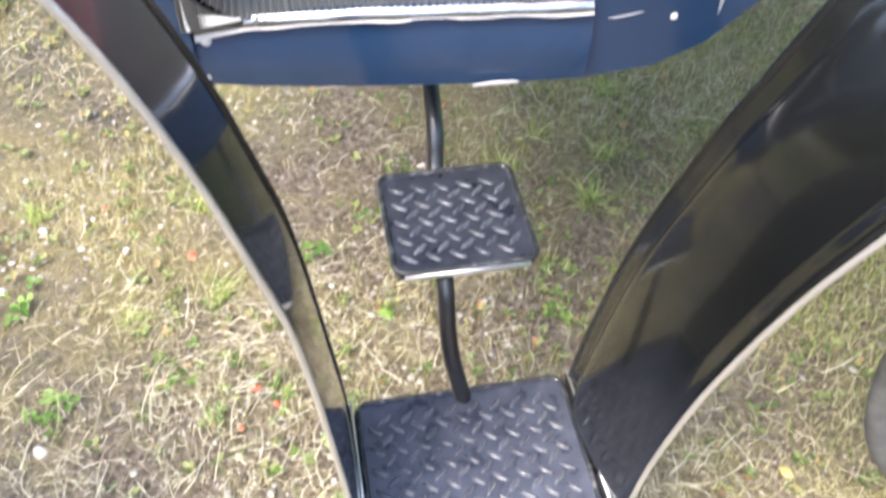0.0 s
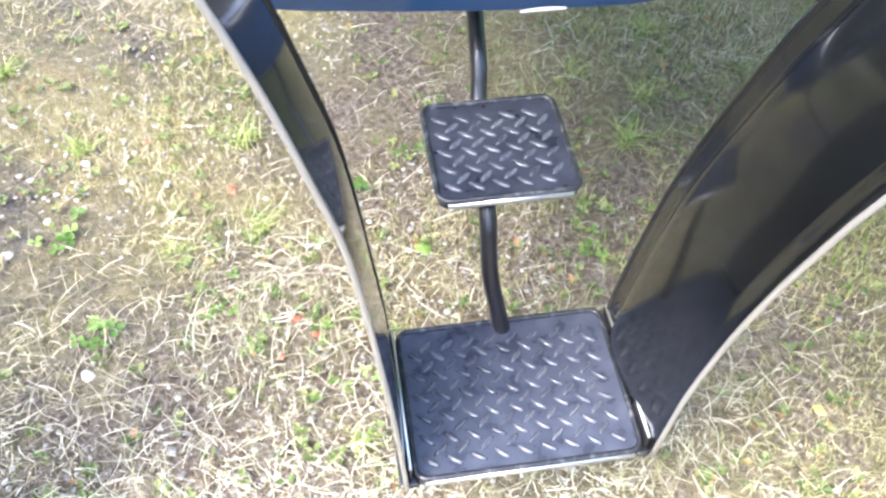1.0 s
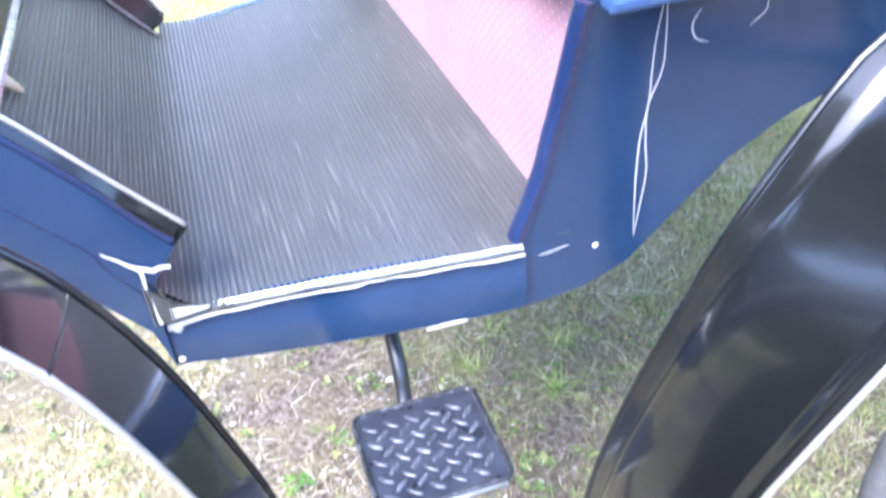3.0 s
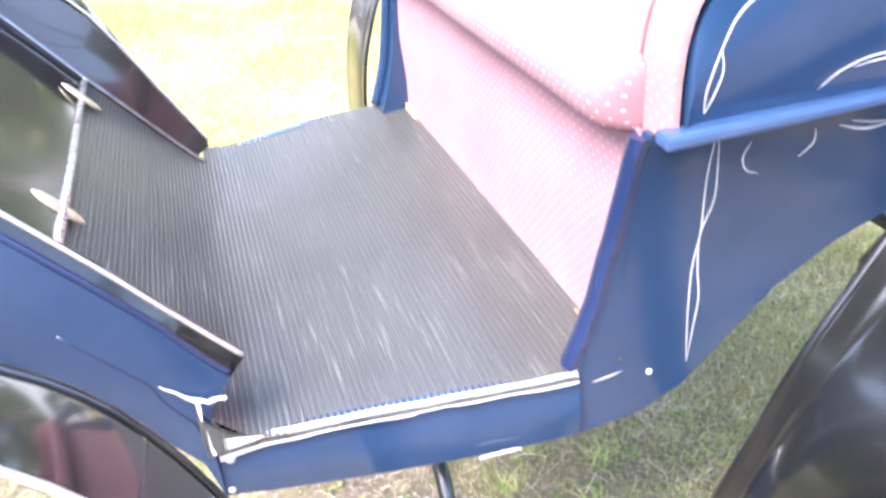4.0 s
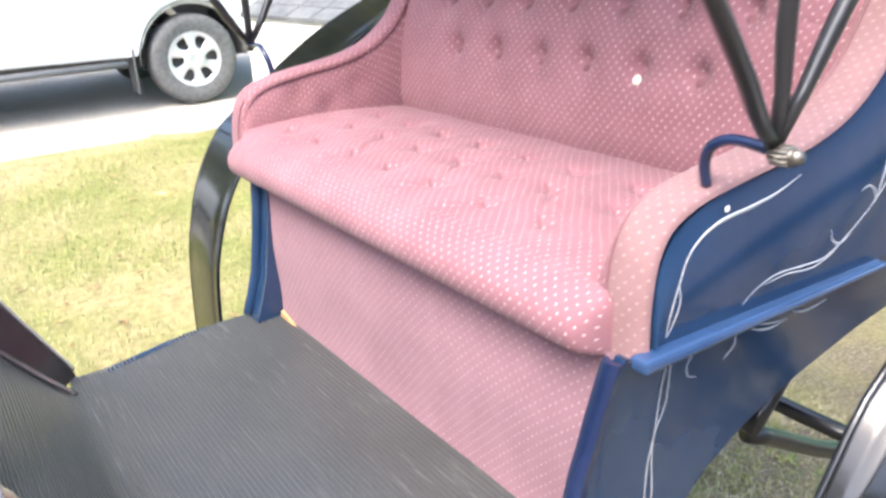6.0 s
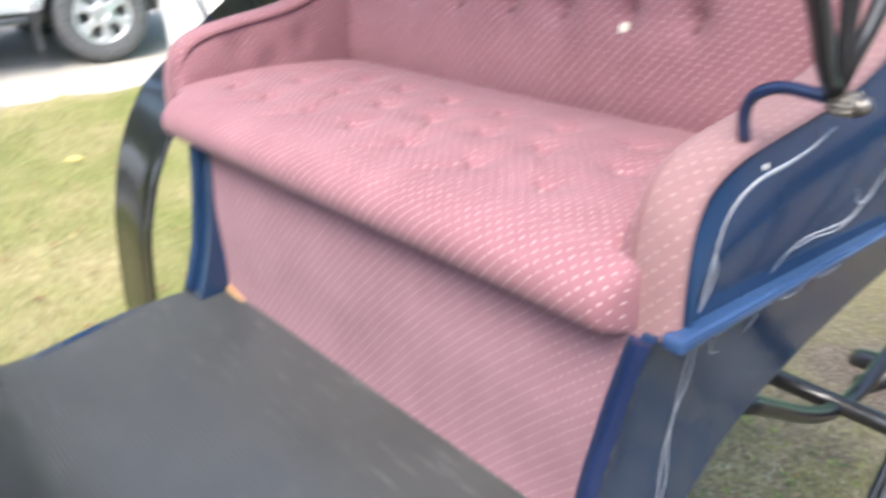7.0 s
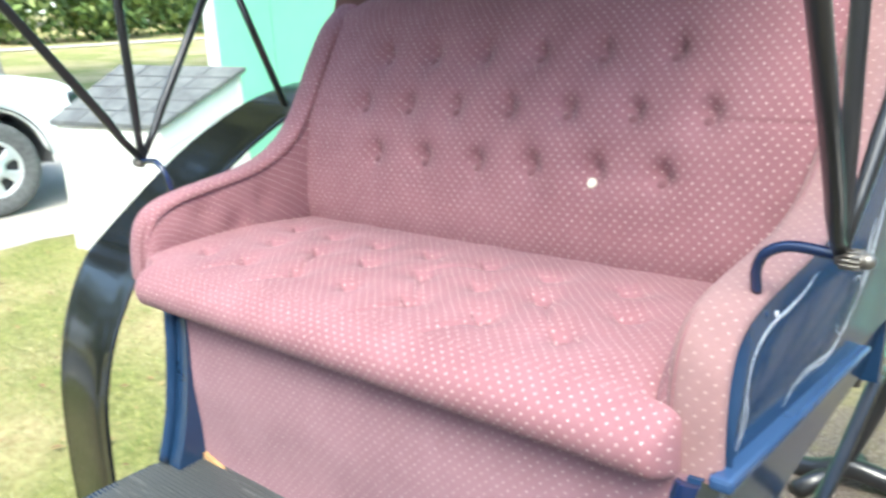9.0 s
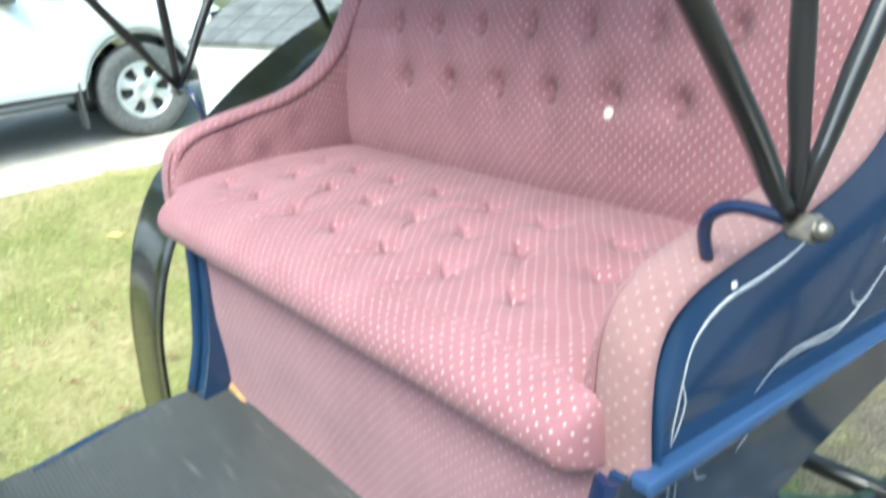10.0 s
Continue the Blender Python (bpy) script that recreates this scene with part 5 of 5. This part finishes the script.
def broad_tree(tx, ty, label, seed, girth=1.0, spread=3.6, height=8.0, leaves=9000):
    tree = thing("tree", label, "tree", "trees round the yard")
    tz = ground_z(tx, ty)
    rng = random.Random(seed)
    rod("trunk", spline([(tx, ty, tz - 0.1), (tx + 0.03, ty, tz + 1.2), (tx - 0.05, ty, tz + 3.2), (tx, ty + 0.1, tz + height * 0.8)], 20), [girth * q for q in [0.62, 0.38, 0.28, 0.245, 0.23] + list(np.linspace(0.22, 0.10, 15))], BARK, tree, "rough pale bark trunk", 14)
    lumps = []
    for a in range(9):
        c, q = math.cos(a * 2.4), math.sin(a * 2.4)
        z0 = tz + height * (0.42 + 0.04 * a)
        reach = spread * (1.0 - 0.05 * a) * rng.uniform(0.75, 1.05)
        tip = (tx + c * reach, ty + q * reach, z0 + height * rng.uniform(0.08, 0.22))
        rod("limb", spline([(tx, ty + 0.05, z0 - 0.6), (tx + c * reach * 0.45, ty + q * reach * 0.45, z0 + 0.1 * height), tip], 10), np.linspace(0.1 * girth, 0.025, 10), BARK, tree)
        for f in (0.55, 0.85, 1.05):
            lumps.append((tx + c * reach * f + rng.uniform(-0.4, 0.4), ty + q * reach * f + rng.uniform(-0.4, 0.4), z0 + height * (0.05 + 0.13 * f) + rng.uniform(-0.4, 0.4), spread * 0.32, spread * 0.32, height * 0.10, 0.035))
    lumps += [(tx + rng.uniform(-1, 1), ty + rng.uniform(-1, 1), tz + height * (0.85 + 0.1 * k), spread * 0.4, spread * 0.4, height * 0.11, 0.04) for k in range(2)]
    child("crown", leaf_cloud("crown", lumps, leaves, 0.16, CROWN, seed), tree)


broad_tree(3.52, 11.8, "tall tree with a pale flared trunk beyond the drive", 5)
broad_tree(-2.2, 11.2, "tall leafy tree beyond the drive", 15, 0.9, 3.6, 8.5)
broad_tree(-7.6, 6.4, "tall leafy tree at the edge of the yard", 25, 0.9, 3.4, 8.0)
broad_tree(-11.0, 0.6, "tall leafy tree at the edge of the yard", 35, 0.9, 3.4, 8.5)


# ---- grass, weeds and stones ----
def blades(name, count, area, height, width, seed, dens, lean=0.6, material=None):
    rng = np.random.default_rng(seed)
    x0, x1, y0, y1 = area
    verts, faces = [], []
    made = 0
    for _ in range(count * 3):
        if made >= count:
            break
        x, y = rng.uniform(x0, x1), rng.uniform(y0, y1)
        if rng.random() > dens(x, y):
            continue
        made += 1
        h = height * (0.45 + 0.9 * rng.random())
        a = rng.random() * 6.283
        l = h * lean * rng.random() * 1.6
        wx, wy = math.cos(a + 1.57) * width * 0.5, math.sin(a + 1.57) * width * 0.5
        z = ground_z(x, y) - 0.004
        i = len(verts)
        m1, m2 = (x + math.cos(a) * l * 0.35, y + math.sin(a) * l * 0.35, z + h * 0.6), (x + math.cos(a) * l, y + math.sin(a) * l, z + h * (1 - 0.3 * (l / h)))
        verts += [(x - wx, y - wy, z), (x + wx, y + wy, z), (m1[0] + wx * 0.8, m1[1] + wy * 0.8, m1[2]), (m1[0] - wx * 0.8, m1[1] - wy * 0.8, m1[2]), m2]
        faces += [(i, i + 1, i + 2, i + 3), (i + 3, i + 2, i + 4)]
    return mesh_of(name, verts, faces, material or GRASS, False)


def ragged(x, y, area):
    """1 inside the area, thinning out unevenly towards its edges."""
    gap = min(x - area[0], area[1] - x, y - area[2], area[3] - y) + 0.07 * noise.noise((x * 5, y * 5, 90))
    return max(0.0, min(1.0, gap / 0.16))


def tuft(x, y):
    n = noise.noise((x * 2.3, y * 2.3, 7)) + 0.5 * noise.noise((x * 8, y * 8, 1))
    return ragged(x, y, (-1.7, 2.0, -0.9, 2.4)) * min(1.0, max(0.04, 0.2 + 0.9 * n + 0.45 * max(0.0, min(1.0, (x + 0.05) / 0.5))))


tagged(new("grass", blades("grass", 75000, (-1.7, 2.0, -0.9, 2.4), 0.024, 0.0015, 3, tuft, 1.4)), "short dry grass with green tufts", "grass", kind="stuff")
tagged(new("grass", blades("grass", 42000, (-1.5, 4.2, 2.0, 5.6), 0.03, 0.0042, 6, lambda x, y: 0.8, 1.0, MEADOW)), "mown yellow-green meadow grass", "grass", kind="stuff")


tagged(new("grass", blades("grass", 16000, (0.0, 1.7, -0.55, 1.7), 0.04, 0.0024, 9, lambda x, y: 0.15 + 0.85 * max(0.0, noise.noise((x * 3.1, y * 3.1, 2)) + 0.35), 0.9, MEADOW)), "longer green grass beside the wheel", "grass", kind="stuff")


def straw(name, count, area, seed, dens):
    """Long pale stalks that arch and lie over each other."""
    rng = np.random.default_rng(seed)
    verts, faces = [], []
    made = 0
    for _ in range(count * 4):
        if made >= count:
            break
        x, y = rng.uniform(area[0], area[1]), rng.uniform(area[2], area[3])
        if rng.random() > dens(x, y):
            continue
        made += 1
        length = 0.012 + 0.075 * rng.random() ** 2.2
        a, bend = rng.random() * 6.283, rng.normal() * 0.75
        rise = 0.1 + 0.5 * rng.random()
        wd = 0.0004 + 0.00055 * rng.random()
        z = ground_z(x, y) + 0.006 + 0.012 * rng.random()
        i, n = len(verts), 4
        px, py, pz = x, y, z
        for k in range(n + 1):
            f = k / n
            ang = a + bend * f
            wx, wy = math.cos(ang + 1.57) * wd * (1 - 0.6 * f), math.sin(ang + 1.57) * wd * (1 - 0.6 * f)
            verts += [(px - wx, py - wy, pz), (px + wx, py + wy, pz + wd * 0.6)]
            step = length / n
            px, py, pz = px + math.cos(ang) * step, py + math.sin(ang) * step, max(z - 0.004, pz + step * (rise - 1.1 * f * rise - 0.15 * f))
        faces += [(i + 2 * k, i + 2 * k + 2, i + 2 * k + 3, i + 2 * k + 1) for k in range(n)]
    return mesh_of(name, verts, faces, STRAW, False)


def straw_place(x, y):
    n = noise.noise((x * 1.9, y * 1.9, 60)) + 0.5 * noise.noise((x * 6, y * 6, 12))
    near = max(0.0, min(1.0, (0.30 - y) / 0.7)) * max(0.05, min(1.0, (0.25 - x) / 0.55))
    return ragged(x, y, (-1.6, 1.5, -0.8, 2.2)) * min(1.0, max(0.05, 0.06 + 0.45 * n + 0.75 * near))


tagged(new("straw", straw("straw", 34000, (-1.6, 1.5, -0.8, 2.2), 31, straw_place)), "dry pale stalks lying over the ground", "straw", kind="stuff")


def scatter_stones(count, area, seed):
    rng = np.random.default_rng(seed)
    verts, faces = [], []
    ico = [(0, 0, 1), (0.9, 0, 0.2), (0.25, 0.85, 0.15), (-0.75, 0.5, 0.2), (-0.7, -0.55, 0.1), (0.3, -0.85, 0.2), (0, 0, -0.6)]
    tri = [(0, 1, 2), (0, 2, 3), (0, 3, 4), (0, 4, 5), (0, 5, 1), (6, 2, 1), (6, 3, 2), (6, 4, 3), (6, 5, 4), (6, 1, 5)]
    for _ in range(count):
        x, y = rng.uniform(area[0], area[1]), rng.uniform(area[2], area[3])
        if noise.noise((x * 1.6, y * 1.6, 20)) + 0.4 * noise.noise((x * 6, y * 6, 2)) < -0.1 and rng.random() < 0.75:
            continue
        if x > 0.1 and rng.random() < 0.7:
            continue
        s = 0.002 + 0.006 * rng.random() ** 3
        c, q = math.cos(rng.random() * 6.28), math.sin(rng.random() * 6.28)
        i = len(verts)
        for a, b, d in ico:
            k = s * (0.75 + 0.5 * rng.random())
            verts.append((x + (a * c - b * q) * k, y + (a * q + b * c) * k, ground_z(x, y) + d * k * 0.6 + 0.002))
        faces += [tuple(i + t for t in f) for f in tri]
    return mesh_of("gravel", verts, faces, GRAVEL, False)


tagged(new("gravel", scatter_stones(26000, (-1.7, 1.6, -0.9, 2.0), 11)), "loose pale gravel stones in the soil", "gravel", kind="stuff")


def weeds(count, area, seed):
    rng = np.random.default_rng(seed)
    verts, faces = [], []
    for _ in range(count):
        x, y = rng.uniform(area[0], area[1]), rng.uniform(area[2], area[3])
        if noise.noise((x * 2.0, y * 2.0, 40)) < -0.15:
            continue
        n = rng.integers(3, 8)
        for k in range(n):
            a = 6.283 * (k + rng.random() * 0.5) / n
            l = 0.007 + 0.013 * rng.random()
            wd = l * 0.34
            ca, sa = math.cos(a), math.sin(a)
            z = ground_z(x, y) + 0.004 + 0.012 * rng.random()
            i = len(verts)
            up = 0.3 + 0.5 * rng.random()
            for s, t, hgt in ((0.1, 0, 0), (0.45, -1, 0.5), (0.8, -0.7, 0.8), (1.0, 0, 0.75), (0.8, 0.7, 0.8), (0.45, 1, 0.5)):
                verts.append((x + ca * l * s - sa * wd * t, y + sa * l * s + ca * wd * t, z + hgt * l * up))
            faces += [(i, i + 1, i + 2, i + 3), (i, i + 3, i + 4, i + 5)]
    return mesh_of("weeds", verts, faces, WEED, False)


tagged(new("weeds", weeds(2800, (-1.6, 1.6, -0.9, 2.4), 17)), "small broad-leaved green weeds", "weeds", kind="stuff")


# ---- leaves, tufts and larger stones ----
m = Nodes("fallen_leaf", 0.6)
LEAF_RED = m.done(m.ramp(m.noise(60), (0.35, (0.42, 0.10, 0.06)), (0.7, (0.6, 0.25, 0.14))))
m = Nodes("yellow_leaf", 0.6)
LEAF_YELLOW = m.done(m.ramp(m.noise(60), (0.35, (0.6, 0.45, 0.1)), (0.7, (0.75, 0.62, 0.25))))
m = Nodes("fresh_leaf", 0.45)
LEAF_GREEN = m.done(m.ramp(m.noise(40), (0.35, (0.16, 0.30, 0.05)), (0.7, (0.33, 0.45, 0.12))))


def leaf(name, x, y, size, turn, material, label, group):
    pts = [(0, -0.5), (0.18, -0.3), (0.34, -0.02), (0.28, 0.2), (0.1, 0.4), (0, 0.55), (-0.1, 0.4), (-0.28, 0.2), (-0.34, -0.02), (-0.18, -0.3)]
    verts = [(a * size, b * size, (0.18 * abs(a) + 0.1 * b * b) * size) for a, b in pts] + [(0, 0, 0)]
    me = mesh_of(name, verts, [(i, (i + 1) % 10, 10) for i in range(10)], material, True)
    ob = tagged(new(name, me), label, "leaf", group)
    ob.matrix_basis = pose(x, y, ground_z(x, y) + 0.012, 6, -8, turn)
    mod = ob.modifiers.new("thickness", "SOLIDIFY")
    mod.thickness = 0.0006


m = Nodes("withered_leaf", 0.75)
WITHERED = m.done(m.ramp(m.island(), (0.0, (0.12, 0.07, 0.03)), (0.6, (0.30, 0.19, 0.08)), (1.0, (0.55, 0.43, 0.2))))
rng = np.random.default_rng(77)
lv, lf = [], []
for _ in range(420):
    x, y = rng.uniform(-1.2, 3.2), rng.uniform(1.7, 5.6)
    size, a = rng.uniform(0.012, 0.032), rng.random() * 6.283
    c, q = math.cos(a) * size, math.sin(a) * size
    z, i = ground_z(x, y) + 0.022, len(lv)
    lv += [(x - c, y - q, z), (x + q * 0.5, y - c * 0.5, z + size * 0.35), (x + c, y + q, z + 0.004), (x - q * 0.5, y + c * 0.5, z + size * 0.25)]
    lf.append((i, i + 1, i + 2, i + 3))
tagged(new("fallen_leaves", mesh_of("fallen_leaves", lv, lf, WITHERED, False)), "small withered brown leaves on the meadow", "leaves", kind="stuff")

for x, y, size, turn in ((-0.611, 0.447, 0.03, 20), (-0.49, 0.098, 0.024, 100), (-0.455, 0.06, 0.022, 200), (-0.66, 0.14, 0.016, 60), (-0.80, 0.62, 0.018, 300), (-0.52, 0.02, 0.017, 10)):
    leaf("red_leaf", x, y, size, turn, LEAF_RED, "small faded red leaf on the dry grass", "red leaves")
leaf("yellow_leaf", 0.415, -0.227, 0.028, 40, LEAF_YELLOW, "small yellow leaf on the grass", "")
leaf("yellow_leaf", 0.70, 4.50, 0.11, 70, LEAF_YELLOW, "pale yellow leaf on the meadow", "")
leaf("green_leaf", -0.23, 0.236, 0.05, 200, LEAF_GREEN, "single pointed light green leaf", "")


def clover_leaf():
    verts, faces = [(0, 0, 0)], []
    for k in range(3):
        ca, sa = math.cos(k * 2.094), math.sin(k * 2.094)
        i = len(verts)
        for f, w, h in ((0.55, -0.42, 0.12), (0.95, -0.3, 0.1), (1.0, 0, 0.06), (0.95, 0.3, 0.1), (0.55, 0.42, 0.12)):
            verts.append((ca * f - sa * w, sa * f + ca * w, h))
        faces += [(0, i, i + 1, i + 2), (0, i + 2, i + 3, i + 4)]
    verts += [(0.04, 0.0, -1.2), (-0.04, 0.0, -1.2)]
    faces.append((0, len(verts) - 2, len(verts) - 1))
    return mesh_of("leaf", verts, faces, CLOVER, False)


m = Nodes("clover_leaf", 0.5, spec=0.35)
CLOVER = m.done(m.ramp(m.random(), (0.0, (0.07, 0.15, 0.03)), (0.6, (0.17, 0.27, 0.06)), (1.0, (0.33, 0.38, 0.12))))
CLOVER_LEAF = clover_leaf()


def clover(x, y, seed, n=9, size=0.018):
    rng = random.Random(seed)
    base = thing("clover", "clump of green three-leaved plants in dry grass", "plant", "clover clumps", (x, y, ground_z(x, y)))
    for _ in range(n):
        l = size * (0.55 + 0.5 * rng.random())
        child("leaf", CLOVER_LEAF, base, "", pose(rng.gauss(0, 0.026), rng.gauss(0, 0.022), l * 1.05, rng.gauss(0, 14), rng.gauss(0, 14), rng.random() * 360) @ Matrix.Diagonal((l, l, l, 1)))


for k, (x, y) in enumerate(((-0.425, 0.06), (-0.47, 0.125), (-0.971, 0.36), (-0.254, 0.512), (-0.20, 0.50), (0.153, 0.277), (-0.56, 0.05), (-0.62, 0.16), (-0.36, 0.40), (-0.40, -0.05), (0.11, 0.20), (-0.85, 0.12))):
    clover(x, y, 50 + k, 6 + k % 4, 0.013 + 0.003 * (k % 3))


m = Nodes("tuft_blade", 0.55, spec=0.3)
TUFT = m.done(m.ramp(m.island(), (0.0, (0.17, 0.26, 0.06)), (0.6, (0.32, 0.40, 0.11)), (1.0, (0.55, 0.52, 0.24))))


def grass_tuft(x, y, n, height, seed, label):
    rng = random.Random(seed)
    verts, faces = [], []
    for _ in range(n):
        a = rng.random() * 6.283
        h, l = height * (0.5 + 0.6 * rng.random()), height * rng.uniform(0.2, 1.1)
        wd = 0.0021
        bx, by = x + rng.gauss(0, 0.012), y + rng.gauss(0, 0.012)
        z = ground_z(x, y) - 0.003
        i = len(verts)
        for f in (0, 0.35, 0.7, 1.0):
            r = l * f**1.6
            w = wd * (1 - f * 0.9)
            verts += [(bx + math.cos(a) * r - math.sin(a) * w, by + math.sin(a) * r + math.cos(a) * w, z + h * (f - 0.45 * f * f)), (bx + math.cos(a) * r + math.sin(a) * w, by + math.sin(a) * r - math.cos(a) * w, z + h * (f - 0.45 * f * f))]
        faces += [(i + 2 * k, i + 2 * k + 1, i + 2 * k + 3, i + 2 * k + 2) for k in range(3)]
    tagged(new("grass_tuft", mesh_of("grass_tuft", verts, faces, TUFT, False)), label, "grass", "grass tufts")


for k, (x, y, n, h) in enumerate(((0.272, 0.474, 60, 0.10), (-0.586, 0.595, 40, 0.09), (0.34, 0.62, 50, 0.08), (-0.391, -0.167, 30, 0.06), (-0.35, 0.16, 26, 0.05), (0.30, -0.05, 40, 0.07), (0.5, 0.2, 50, 0.09), (-1.15, 0.9, 40, 0.09), (-0.72, 0.30, 34, 0.05), (-0.55, 0.34, 40, 0.06), (-0.95, 0.62, 36, 0.06), (0.10, 0.62, 44, 0.07), (0.42, 0.86, 50, 0.09), (0.02, 0.42, 30, 0.05), (0.2, 0.72, 36, 0.06))):
    grass_tuft(x, y, n, h, 80 + k, "tuft of longer green grass")


def stone(x, y, size, seed):
    bm = bmesh.new()
    bmesh.ops.create_icosphere(bm, subdivisions=2, radius=size)
    for v in bm.verts:
        k = 1 + 0.35 * noise.noise(v.co * (0.9 / size) + Vector((seed * 3.1, 0, 0)))
        v.co = Vector((v.co.x * k * 1.2, v.co.y * k * 0.9, v.co.z * k * 0.6))
    me = bpy.data.meshes.new("stone")
    bm.to_mesh(me)
    bm.free()
    me.materials.append(PALE_STONE)
    ob = tagged(new("stone", me), "small pale stone lying in the grass", "stone", "pale stones")
    ob.matrix_basis = pose(x, y, ground_z(x, y) + size * 0.2, 0, 0, seed * 47)


m = Nodes("pale_stone", 0.8)
PALE_STONE = m.done(m.ramp(m.noise(70, 5), (0.3, (0.42, 0.41, 0.39)), (0.7, (0.72, 0.71, 0.68))))
for k, (x, y, size) in enumerate(((-1.062, 0.336, 0.014), (-0.75, 0.496, 0.008), (-0.869, 0.032, 0.013), (-0.86, 0.06, 0.009), (-0.70, 0.30, 0.007), (-0.99, 0.42, 0.009), (-0.33, 0.33, 0.006), (0.02, 0.16, 0.007), (0.05, 0.24, 0.006), (-0.62, 0.72, 0.008), (-0.93, 0.58, 0.01), (-0.79, 0.10, 0.008))):
    stone(x, y, size, k + 1)
